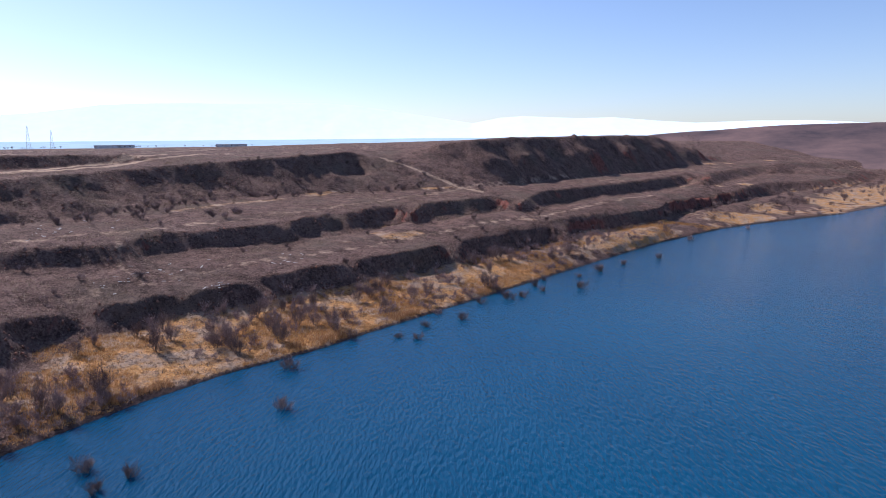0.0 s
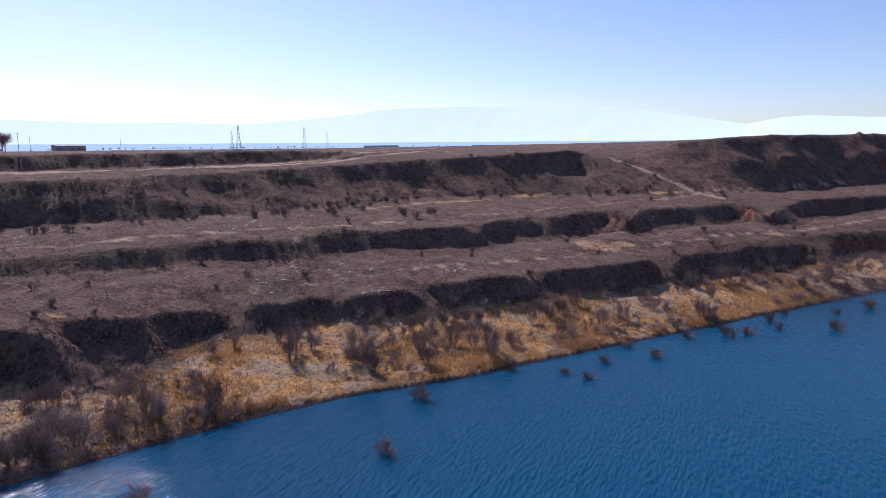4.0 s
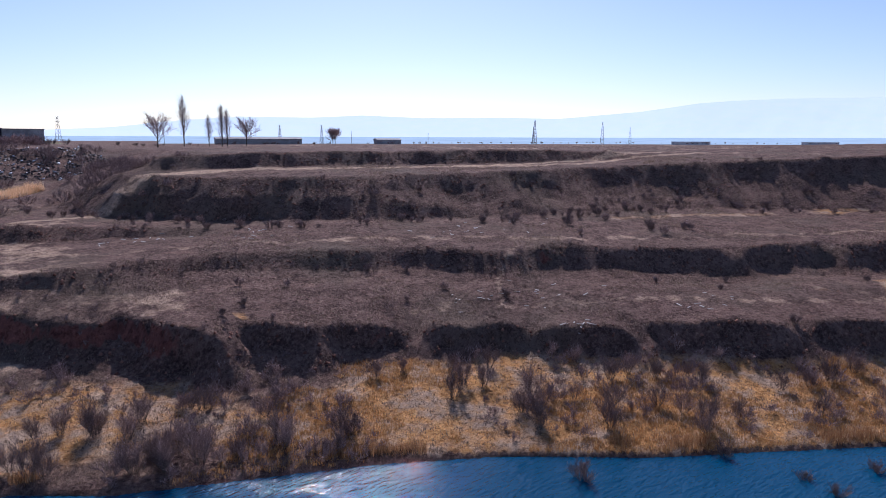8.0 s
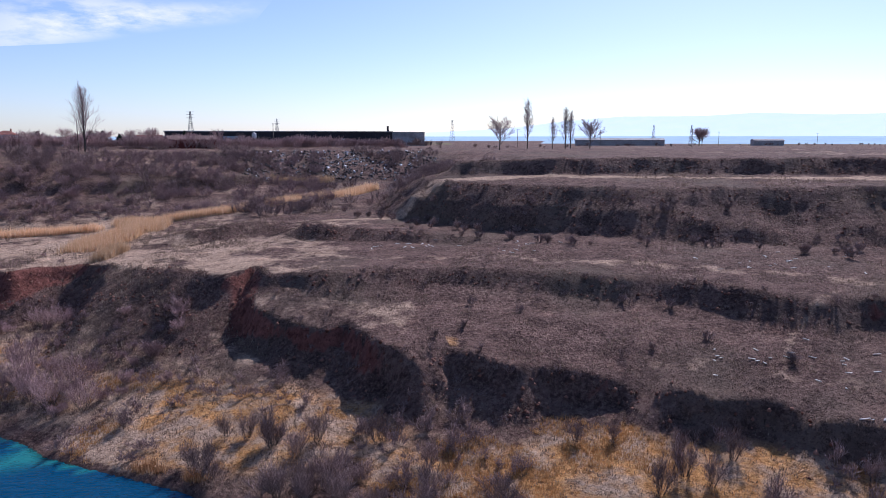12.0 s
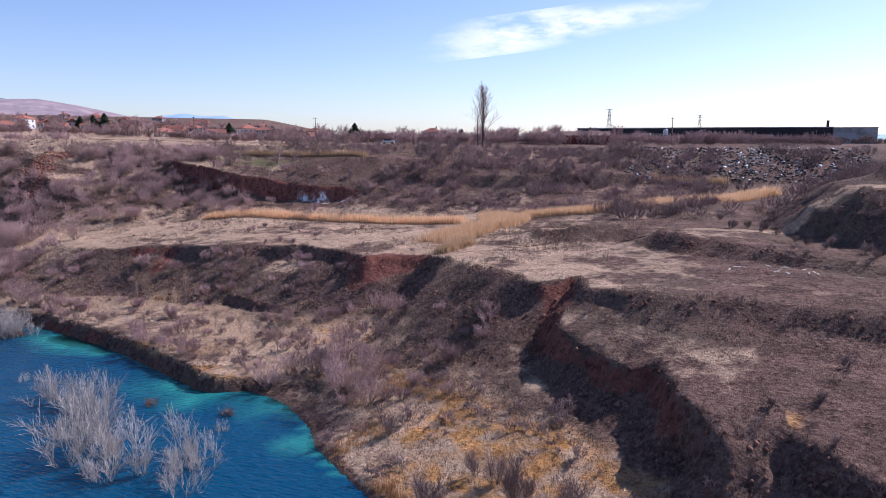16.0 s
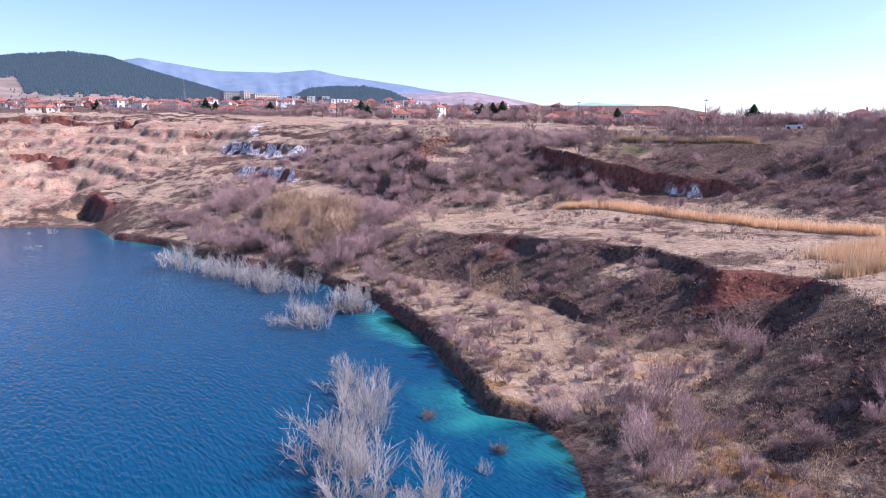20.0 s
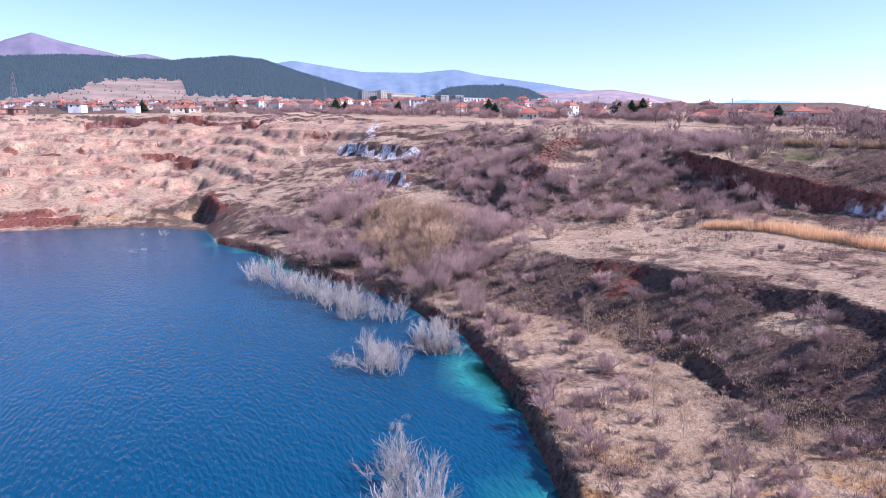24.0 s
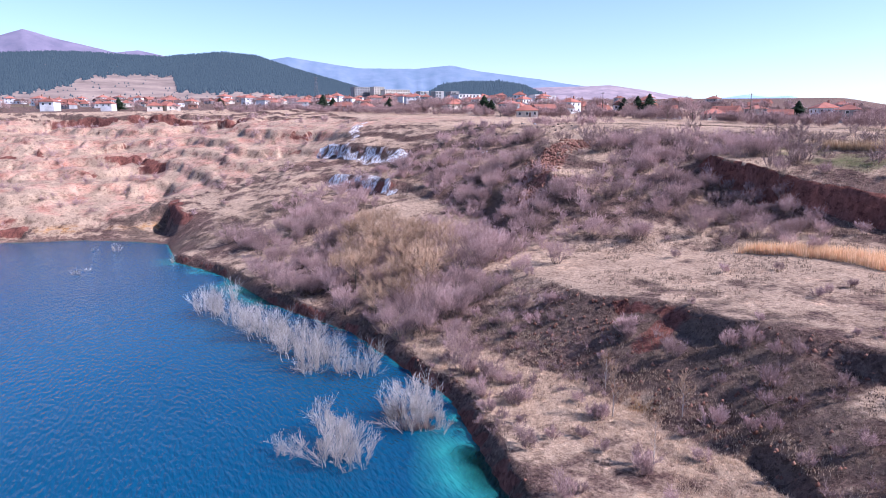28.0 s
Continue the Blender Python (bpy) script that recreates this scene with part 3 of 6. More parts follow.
bare = np.maximum(bare, lanes([(-82, 127), (-90, 137), (-97, 146), (-96, 156)], gx, gy, 5.5) * np.clip(0.75 + fractal(gx, gy, 4, 3, 29), 0, 1))
bare = np.maximum(bare, lanes([(30, 109), (25, 108), (22, 103)], gx, gy, 3))
bare = np.maximum(bare, lanes([(-22, 109), (-21, 105)], gx, gy, 2.6) * 0.8)
patch = fractal(gx, gy, 22, 4, 21)
straw = np.clip(1.3 - np.abs(gz - 1.7) / 2.2, 0, 1) * np.clip((gx - 36) / 12, 0, 1) * np.clip((470 - gx) / 60, 0, 1) * (gz > 0.15) * np.clip(0.78 + patch * 1.4, 0, 1)
straw = np.maximum(straw, np.clip(patch * 1.4 + 0.3, 0, 0.7) * np.clip(1.2 - np.abs(gz - 2.6) / 2.4, 0, 1) * (gx < 40) * (gz > 0.4))
straw = np.maximum(straw, np.clip(fractal(gx, gy, 16, 3, 23) * 2.2 - 0.2, 0, 0.8) * np.clip(1 - np.abs(gz - 8.6) / 1.2, 0, 1) * (gx > 80))
straw = np.maximum(straw, np.clip(fractal(gx, gy, 20, 3, 24) * 2.4 - 0.25, 0, 0.75) * np.clip(1 - np.abs(gz - 15.2) / 0.9, 0, 1) * (gx > 120))
straw = np.maximum(straw, lanes([(160, 62), (190, 45)], gx, gy, 5) * 0.5)
flat = np.clip(1 - slope * 3.2, 0, 1) * np.clip((gz - 5.5) / 2, 0, 1) * inner * np.clip(0.62 + fractal(gx, gy, 18, 4, 31) * 0.5, 0, 1)
scrubby = np.clip((gy - 148) / 10, 0, 1) * np.clip((gx + 34) / 14, 0, 1)
hillside = np.clip((gy - 98) / 12, 0, 1) * np.clip((-gx - 30) / 20, 0, 1)
dusty = np.clip(0.56 + 0.14 * np.clip((110 - gy) / 10, 0, 1) * (gx < 45) + 0.14 * hillside - 0.3 * scrubby + fractal(gx, gy, 10, 4, 36) * 0.4, 0, 1) * np.clip((105 - gx) / 50, 0, 1) * (gz > 0.4) * inner * np.clip(1.25 - 1.5 * slope, 0, 1) * (0.84 + 0.16 * (gz > 7))
track = np.maximum.reduce([dusty, lanes([(70, 128), (97, 127), (139, 110), (185, 89), (205, 86), (230, 78)], gx, gy, 2.6) * 0.74,
                           lanes([(92, 131), (120, 117), (160, 102), (196, 92), (225, 88)], gx, gy, 2.2) * 0.72,
                           lanes([(60, 100), (95, 90), (126, 68), (153, 46), (200, 14), (273, -45), (400, -165)], gx, gy, 3.4) * 0.46,
                           lanes([(127, 60), (118, 56), (112, 50)], gx, gy, 1.6) * 0.5,
                           lanes([(100, 57), (125, 38), (150, 14), (194, -24), (261, -80)], gx, gy, 3.0) * 0.45,
                           lanes([(242, 20), (232, 2), (222, -12)], gx, gy, 3) * 0.6,
                           lanes([(-30, 118), (0, 122), (25, 124), (50, 106)], gx, gy, 8) * 0.62, flat * np.where(gx > 60, 0.4 + 0.14 * np.clip((gx - 170) / 60, 0, 1), 0.46)])
pink = np.clip((-gx - 165) / 30, 0, 1) * inner * np.clip((34 - gz) / 3, 0, 1)
seam = np.maximum.reduce([lanes([(-128, 116.4), (-136, 114.9), (-143, 113), (-151, 108.6)], gx, gy, 3.6), lanes([(-144, 128), (-153.5, 122.8), (-166, 118.4), (-184, 114.4)], gx, gy, 3.4), lanes([(-196, 133), (-186, 127), (-174, 124)], gx, gy, 5.5) * 0.6, lanes([(-24, 155.5), (-11, 157)], gx, gy, 1.8) * 0.75])
seam *= np.clip(0.62 + fractal(gx, gy, 2.4, 3, 41) * 1.1, 0, 1)
field = np.clip((np.hypot(gx, gy) - 420) / 300, 0, 1) * (fractal(gx, gy, 160, 2, 4) > 0.3) * 0.6
moss = np.clip(1.15 - np.hypot((gx + 46) / 26, (gy - 169) / 11), 0, 0.75) * np.clip(0.6 + fractal(gx, gy, 6, 3, 47) * 0.8, 0, 1)
field = np.maximum(field, moss)
tone = (np.stack([straw, bare, track], -1), np.stack([pink, seam, field], -1))
tagged(sheet("ground", xs, ys, gz, GROUND, {"cover": tone[0], "cover_b": tone[1]}), "dry stepped quarry slopes of brown grass and red earth", "ground", kind="structure")

wx, wy = axis(-200, 300, 1.6, 260), axis(-200, 100, 1.6, 260)
qx, qy = np.meshgrid(wx, wy)
west = lanes(SHORE[16:28], qx, qy, 7.5) * np.clip(0.32 + fractal(qx, qy, 14, 3, 44) * 1.6, 0, 1) * np.clip((46 - qx) / 10, 0, 1)
depth = np.clip(-floor_z(qx, qy) / 0.5, 0, 1) * (1 - west)
depth = np.maximum(depth, np.clip((qx - 42) / 6, 0, 1))
WATER_OB = sheet("water", wx, wy, np.zeros(qx.shape), WATER, {"depth": np.stack([depth] * 3, -1)})
tagged(WATER_OB, "deep blue quarry lake with light ripples and turquoise shallows", "water", kind="structure")

# ---- materials of the things ----
def plain(name, dark, light, rough=0.85, scale=3.0, vary=0.0, spec=0.3, bump=0.3, dist=0.02, metal=0.0):
    """A worn surface: two tones by grain and a shift from thing to thing."""
    n = Nodes(name, rough, metal, spec)
    c = n.mix(n.step(n.noise(scale, 5, 0.65), 0.3, 0.7), dark, light)
    c = n.mix(n.step(n.noise(scale * 0.15, 3), 0.45, 0.75), c, tuple(0.72 * v for v in dark))
    if vary:
        h = n.add("ShaderNodeHueSaturation")
        n.put(h.inputs["Value"], n.math("ADD", n.math("MULTIPLY", n.random(), vary), 1 - vary / 2))
        n.put(h.inputs["Color"], c)
        c = h.outputs[0]
    n.colour(c)
    n.bump(n.noise(scale * 3, 4), bump, dist)
    return n.mat


def leafy(name, dark, light, pale, spread=0.6, rough=0.9, thin=0.0):
    """Stems or blades: each its own tone."""
    n = Nodes(name, rough, spec=0.15)
    r = n.island()
    c = n.mix(r, dark, light)
    c = n.mix(n.step(r, 0.8, 1.0), c, pale)
    h = n.add("ShaderNodeHueSaturation")
    n.put(h.inputs["Value"], n.math("ADD", n.math("MULTIPLY", n.random(), spread), 1 - spread / 2))
    n.put(h.inputs["Color"], c)
    n.colour(h.outputs[0])
    if thin:
        t = n.add("ShaderNodeBsdfTranslucent")
        n.put(t.inputs["Color"], h.outputs[0])
        m = n.add("ShaderNodeMixShader")
        m.inputs[0].default_value = thin
        n.put(m.inputs[1], n.b.outputs[0])
        n.put(m.inputs[2], t.outputs[0])
        n.put(n.t.nodes["Material Output"].inputs["Surface"], m.outputs[0])
    return n.mat


BARK = plain("bark", (0.09, 0.065, 0.05), (0.2, 0.16, 0.13), 0.95, 4, 0.3)
TWIG = leafy("twig", (0.15, 0.1, 0.092), (0.32, 0.225, 0.2), (0.43, 0.33, 0.29))
TWIG_RED = leafy("twig_red", (0.27, 0.17, 0.16), (0.46, 0.315, 0.295), (0.58, 0.43, 0.39))
TWIG_TAN = leafy("twig_tan", (0.3, 0.19, 0.12), (0.5, 0.34, 0.225), (0.6, 0.45, 0.32))
TWIG_GREY = leafy("twig_grey", (0.30, 0.265, 0.24), (0.52, 0.47, 0.43), (0.65, 0.6, 0.55), 0.3)
PALE_BARK = plain("pale_bark", (0.32, 0.28, 0.25), (0.5, 0.45, 0.4), 0.9, 5)
NEEDLE = leafy("needle", (0.012, 0.022, 0.012), (0.035, 0.055, 0.026), (0.05, 0.07, 0.035), 0.4)
GRASS_DRY = leafy("dry_blade", (0.18, 0.125, 0.09), (0.34, 0.255, 0.19), (0.5, 0.40, 0.30), thin=0.4)
GRASS_GOLD = leafy("gold_blade", (0.46, 0.225, 0.08), (0.68, 0.4, 0.165), (0.76, 0.56, 0.31), thin=0.4)
WEED = leafy("dark_weed", (0.085, 0.055, 0.048), (0.17, 0.115, 0.098), (0.30, 0.215, 0.175))
GRASS_PALE = leafy("pale_blade", (0.4, 0.29, 0.195), (0.58, 0.44, 0.315), (0.7, 0.57, 0.43), thin=0.4)
REED_BROWN = leafy("brown_reed", (0.2, 0.105, 0.05), (0.4, 0.225, 0.11), (0.55, 0.38, 0.22), thin=0.4)
REED = leafy("reed_blade", (0.55, 0.36, 0.20), (0.76, 0.54, 0.34), (0.84, 0.67, 0.48), thin=0.4)


# ---- mesh makers ----
def mesh_of(name, co, faces, mat, smooth=False):
    """A mesh from arrays: co (n, 3), faces (m, 3) or (m, 4)."""
    co, faces = np.asarray(co, np.float32), np.asarray(faces, np.int32)
    k = faces.shape[1]
    me = bpy.data.meshes.new(name)
    me.vertices.add(len(co))
    me.vertices.foreach_set("co", co.ravel())
    me.loops.add(faces.size)
    me.loops.foreach_set("vertex_index", faces.ravel())
    me.polygons.add(len(faces))
    me.polygons.foreach_set("loop_start", np.arange(0, faces.size, k, dtype=np.int32))
    if smooth:
        me.polygons.foreach_set("use_smooth", np.ones(len(faces), bool))
    me.update()
    me.validate()
    me.materials.append(mat)
    return me


def rods(segs):
    """Tapered three-sided rods from rows (ax, ay, az, bx, by, bz, ra, rb)."""
    s = np.asarray(segs, float)
    a, b, ra, rb = s[:, :3], s[:, 3:6], s[:, 6], s[:, 7]
    d = b - a
    d /= np.maximum(np.linalg.norm(d, axis=1), 1e-9)[:, None]
    ref = np.where(np.abs(d[:, 2:3]) > 0.9, np.array([[1.0, 0, 0]]), np.array([[0, 0, 1.0]]))
    u = np.cross(d, ref)
    u /= np.linalg.norm(u, axis=1)[:, None]
    v = np.cross(d, u)
    ring = []
    for k in range(3):
        w = u * math.cos(k * 2.0944) + v * math.sin(k * 2.0944)
        ring.append((a + w * ra[:, None], b + w * rb[:, None]))
    co = np.stack([ring[0][0], ring[1][0], ring[2][0], ring[0][1], ring[1][1], ring[2][1]], 1).reshape(-1, 3)
    base = (np.arange(len(s)) * 6)[:, None]
    quads = np.concatenate([base + np.array([[k, (k + 1) % 3, 3 + (k + 1) % 3, 3 + k]]) for k in range(3)], 0)
    return co, quads


def grow(rng, start, way, length, radius, levels, fork, spread, lift, out, taper=0.62, bits=3):
    """Limbs that fork: rows for rods() go to out[level]."""
    p, d = np.array(start, float), np.array(way, float)
    d /= np.linalg.norm(d)
    r = radius
    for k in range(bits):
        d2 = d + rng.normal(0, 0.12, 3) + np.array([0, 0, lift * 0.15])
        d2 /= np.linalg.norm(d2)
        q = p + d2 * length / bits
        r2 = radius * (1 - (k + 1) / bits * (1 - taper * 0.6))
        out.setdefault(levels, []).append((*p, *q, r, r2))
        if levels > 0:
            for _ in range(fork if k else max(1, fork // 2)):
                side = rng.normal(0, 1, 3)
                side -= d2 * side.dot(d2)
                side /= np.linalg.norm(side) + 1e-9
                w = d2 * (1 - spread) + side * spread + np.array([0, 0, lift])
                at_ = p + (q - p) * rng.uniform(0.3, 1)
                grow(rng, at_, w, length * rng.uniform(0.45, 0.7), r2 * 0.55, levels - 1, fork, spread, lift, out, taper, 2 if levels == 1 else bits)
        p, d, r = q, d2, r2


def part(name, me, parent, label="", m=None):
    ob = new(name, me)
    ob.parent = parent
    if m is not None:
        ob.matrix_local = m
    if label:
        tagged(ob, label)
    return ob


def thing(name, label, category, group=""):
    return tagged(new(name), label, category, group)


def bush(seed, height, wide, twig, stems=14, thick=0.03, fork=3, lift=0.25, least=0.012):
    """Meshes of a bare many-stemmed shrub: its stems, its twigs."""
    rng = np.random.default_rng(seed)
    out = {}
    for _ in range(stems):
        a, lean = rng.uniform(0, 6.283), rng.uniform(0.1, 0.75) * wide
        grow(rng, (math.cos(a) * wide * 0.12 * height, math.sin(a) * wide * 0.12 * height, -0.15), (math.cos(a) * lean, math.sin(a) * lean, 1), height * rng.uniform(0.5, 0.78), thick, 2, fork, 0.42, lift, out)
    fine = [(*r[:6], max(r[6], least), max(r[7] * 0.7, least * 0.6)) for r in out.get(1, []) + out.get(0, [])]
    return mesh_of("stem", *rods(out[2]), BARK), mesh_of("twigs", *rods(fine), twig)


def bare_tree(seed, height, trunk, crown_at, spread, lift, fork, twig, bark=BARK, leader=True, limbs=16, fine=0.02):
    """Meshes of a leafless tree: its trunk with limbs, its crown of twigs."""
    rng = np.random.default_rng(seed)
    out, wood = {}, []
    p = np.array([0, 0, -0.3])
    n = 8
    for k in range(n):
        q = p + np.array([rng.normal(0, 0.02) * height / n, rng.normal(0, 0.02) * height / n, height * (0.92 if leader else 0.5) / n])
        wood.append((*p, *q, trunk * (1 - 0.8 * k / n), trunk * (1 - 0.8 * (k + 1) / n)))
        p = q
    top = height * (0.92 if leader else 0.5)
    for k in range(limbs):
        z = crown_at + (top - crown_at) * (k / limbs) ** 0.9
        a = k * 2.4 + rng.uniform(-0.4, 0.4)
        frac = 1 - (z - crown_at) / max(height - crown_at, 1) * 0.75
        grow(rng, (0, 0, z), (math.cos(a) * spread, math.sin(a) * spread, lift), (height - crown_at) * 0.42 * frac * rng.uniform(0.75, 1.1), trunk * 0.32 * frac, 2, fork, 0.4, lift * 0.25, out)
    wood += out.get(2, [])
    tips = [(*r[:6], max(r[6], fine), max(r[7], fine * 0.6)) for r in out.get(1, []) + out.get(0, [])]
    return mesh_of("trunk", *rods(wood), bark), mesh_of("crown", *rods(tips), twig)


def pine(seed, height, wide, tiers=13, per=20):
    """Meshes of a conifer: its trunk, its needled boughs."""
    rng = np.random.default_rng(seed)
    co, fa = [], []
    for k in range(tiers):
        z = height * (0.12 + 0.86 * k / tiers)
        r = wide * (1 - (k / tiers) ** 1.2) * rng.uniform(0.85, 1.1) + 0.12
        for j in range(per):
            a = j * 6.283 / per + rng.uniform(-0.3, 0.3)
            rr = r * rng.uniform(0.65, 1.12)
            c, s_ = math.cos(a), math.sin(a)
            w, h = rr * 0.3, height / tiers * rng.uniform(0.5, 0.9)
            i = len(co)
            co += [(c * 0.1, s_ * 0.1, z + h), (c * rr * 0.6 - s_ * w, s_ * rr * 0.6 + c * w, z), (c * rr, s_ * rr, z - h * 0.55), (c * rr * 0.6 + s_ * w, s_ * rr * 0.6 - c * w, z), (c * rr * 0.5, s_ * rr * 0.5, z + h * 0.75)]
            fa += [(i, i + 1, i + 4), (i + 1, i + 2, i + 4), (i + 2, i + 3, i + 4), (i + 3, i, i + 4), (i + 1, i + 3, i + 2)]
    return mesh_of("trunk", *rods([(0, 0, -0.3, 0, 0, height * 0.9, wide * 0.1, 0.03)]), BARK), mesh_of("foliage", co, fa, NEEDLE)


def plant(name, meshes, names, label, category, group=""):
    root = thing(name, label, category, group)
    for me, nm in zip(meshes, names):
        tagged(part(nm, me, root), kind="stuff" if nm in ("stem", "trunk", "crown", "foliage") else "")
    return root


def stand(kinds, spots, rng, low=0.8, high=1.2, sink=0.0):
    """Copies of the kinds at the spots (x, y), standing on the land."""
    for x, y in spots:
        z = float(floor_z(x, y)) - sink
        k = kinds[rng.integers(len(kinds))]
        s = rng.uniform(low, high)
        ob = copy_thing(k, pose(x, y, z, 0, 0, rng.uniform(0, 360)))
        ob.scale = (s * rng.uniform(0.9, 1.1),) * 2 + (s,)


def remove(obs):
    for o in obs:
        for c in list(o.children_recursive):
            bpy.data.objects.remove(c)
        bpy.data.objects.remove(o)


def pick(rng, n, test, box):
    """n places in the box for which the test holds."""
    out = []
    for _ in range(400):
        x, y = rng.uniform(box[0], box[1], 4000), rng.uniform(box[2], box[3], 4000)
        z, s = floor_z(x, y), sample(steep, x, y)
        ok = test(x, y, z, s)
        out += list(zip(x[ok], y[ok]))
        if len(out) >= n:
            break
    return out[:n]


rng = np.random.default_rng(7)

# ---- shrubs of the dry shelf and benches ----
STEMS = ("stem", "crown")
tall = [plant("shrub", bush(10 + k, 2.9, 0.75, TWIG, 13), STEMS, "tall bare dark-stemmed shrub standing in golden straw", "shrub", "shrubs on the shelf") for k in range(3)]
anchors = [(108, 18), (106, 17), (56, 60), (45.4, 65.4), (58, 59), (77, 40), (79, 41), (104, 14), (66, 46), (63, 47), (61, 49), (69, 45), (73, 43), (55, 53), (53, 56)]
shelf_spots = anchors + pick(rng, 62, lambda x, y, z, s: (z > 0.5) & (z < 3.2) & (s < 0.45) & (fractal(x, y, 15, 2, 51) > -0.15), (38, 175, -40, 75))
stand(tall, shelf_spots, rng, 0.45, 1.1)
low = [plant("bush", bush(20 + k, 1.25, 1.1, TWIG, 11, 0.02), STEMS, "low bare brown bush on a dry grass bench", "bush", "bushes on the benches") for k in range(3)]
foot = dense(TOE_3[4:13], 1.0)
foot = foot[rng.integers(len(foot), size=95)] + rng.normal(0, 2.6, (95, 3))
stand(low, [(p[0] - 1.5, p[1] - 1.5) for p in foot], rng, 0.45, 1.15)
stand(low, pick(rng, 30, lambda x, y, z, s: (z > 13.6) & (z < 17) & (s < 0.5) & (fractal(x, y, 18, 2, 52) > 0.0), (70, 230, 0, 140)), rng, 0.6, 1.3)
stand(low, pick(rng, 24, lambda x, y, z, s: (z > 6) & (z < 11) & (s < 0.7), (75, 215, -60, 90)), rng, 0.5, 1.0)
stand(low, pick(rng, 24, lambda x, y, z, s: (z > 15) & (z < 24) & (s > 0.3), (80, 240, 0, 140)), rng, 0.6, 1.2)
purple = [plant("shrub", bush(30 + k, 1.7, 1.15, TWIG_RED, 13, 0.02), STEMS, "rounded leafless shrub with purplish twigs", "shrub", "shrubs on the western shelf") for k in range(3)]
stand(purple, pick(rng, 150, lambda x, y, z, s: (z > 1.2) & (z < 9) & (s < 0.8), (-60, 50, 70, 112)), rng, 0.5, 1.25)
stand(purple, pick(rng, 20, lambda x, y, z, s: (z > 9) & (z < 12.5) & (s < 0.6) & (y > 104), (-50, 50, 100, 135)), rng, 0.35, 0.75)
stand(purple, pick(rng, 24, lambda x, y, z, s: (z > 12) & (z < 24), (-75, 20, 138, 200)), rng, 0.9, 1.7)
thicket = [plant("thicket", bush(40 + k, 3.6, 1.0, TWIG_RED, 16, 0.035), STEMS, "tall leafless thicket of reddish-grey stems above the shore", "shrub", "thickets by the shore") for k in range(2)]
stand(thicket, [(29, 78), (31, 80), (26, 77), (33, 76), (36, 73), (38, 77), (40, 71), (30, 84), (28, 99), (31, 98), (25, 74), (-33, 89), (-37, 90), (-42, 92), (-47, 90), (-52, 95), (-58, 92)], rng, 0.75, 1.15)
stand(thicket, pick(rng, 125, lambda x, y, z, s: (z > 1.6) & (z < 9), (-128, -48, 76, 122)), rng, 0.7, 1.3)
# real scrub thickened here to darken a slope that lies in shade
stand(thicket, pick(rng, 34, lambda x, y, z, s: (z > 12.5) & (z < 24), (-68, -28, 138, 156)), rng, 0.5, 0.9)
stand(thicket, pick(rng, 105, lambda x, y, z, s: (z > 11) & (z < 26) & (fractal(x, y, 16, 2, 77) > 0.1), (-135, -40, 122, 168)), rng, 0.6, 1.1)
willow = [plant("willow", bare_tree(50 + k, 6.5, 0.16, 0.8, 0.8, 0.8, 3, TWIG_TAN, BARK, False, 15, 0.016), ("trunk", "crown"), "leafless willow with tan twigs at the edge of the shore", "tree", "willows by the shore") for k in range(2)]
stand(willow, [(-72, 97), (-77, 98), (-82, 95), (-68, 94), (-75, 92), (-86, 99), (-64, 99), (-62, 92), (-79, 103), (-58, 87), (-90, 93), (-96, 96), (-70, 101), (-84, 92), (-66, 90), (-74, 105), (-92, 99), (-80, 88), (-88, 105), (-60, 96), (-71, 97), (-76, 101), (-83, 98), (-68, 104), (-63, 94), (-94, 103), (-78, 94), (-57, 91), (-73, 89), (-100, 100)], rng, 0.95, 1.5)
birch = [plant("birch", bare_tree(55, 6.0, 0.09, 1.2, 0.5, 0.9, 2, TWIG_TAN, PALE_BARK, True, 14, 0.015), ("trunk", "crown"), "slender pale-barked birch without leaves", "tree", "pale birches")]
stand(birch, [(21, 82), (-102, 94), (-20, 99), (-15, 96), (-6, 93), (6, 88), (-10, 100), (12, 86)], rng, 0.5, 0.9)
# drowned willows, bleached grey
def drooping(seed, height, wide, twig, stems):
    """Meshes of a dead willow: leaning stems, and limbs whose fine ends hang over."""
    g = np.random.default_rng(seed)
    out = {}
    for k in range(stems):
        a, r = g.uniform(0, 6.283), g.uniform(0.1, 1.0) ** 0.6 * wide
        grow(g, (math.cos(a) * r, math.sin(a) * r, -0.2), (math.cos(a) * 0.28, math.sin(a) * 0.28, 1), height * g.uniform(0.35, 0.8), 0.05, 2, 3, 0.38, 0.2, out, 0.62, 3)
    fine = np.array([(*q[:6], max(q[6], 0.014), max(q[7] * 0.7, 0.008)) for q in out[1] + out[0]])
    for c in (0, 3):
        low = np.hypot(fine[:, c], fine[:, c + 1])
        fine[:, c + 2] = np.maximum(fine[:, c + 2] - 0.05 * low ** 1.7, 0.05)
    return mesh_of("stem", *rods(out[2]), PALE_BARK), mesh_of("twigs", *rods(fine), twig)


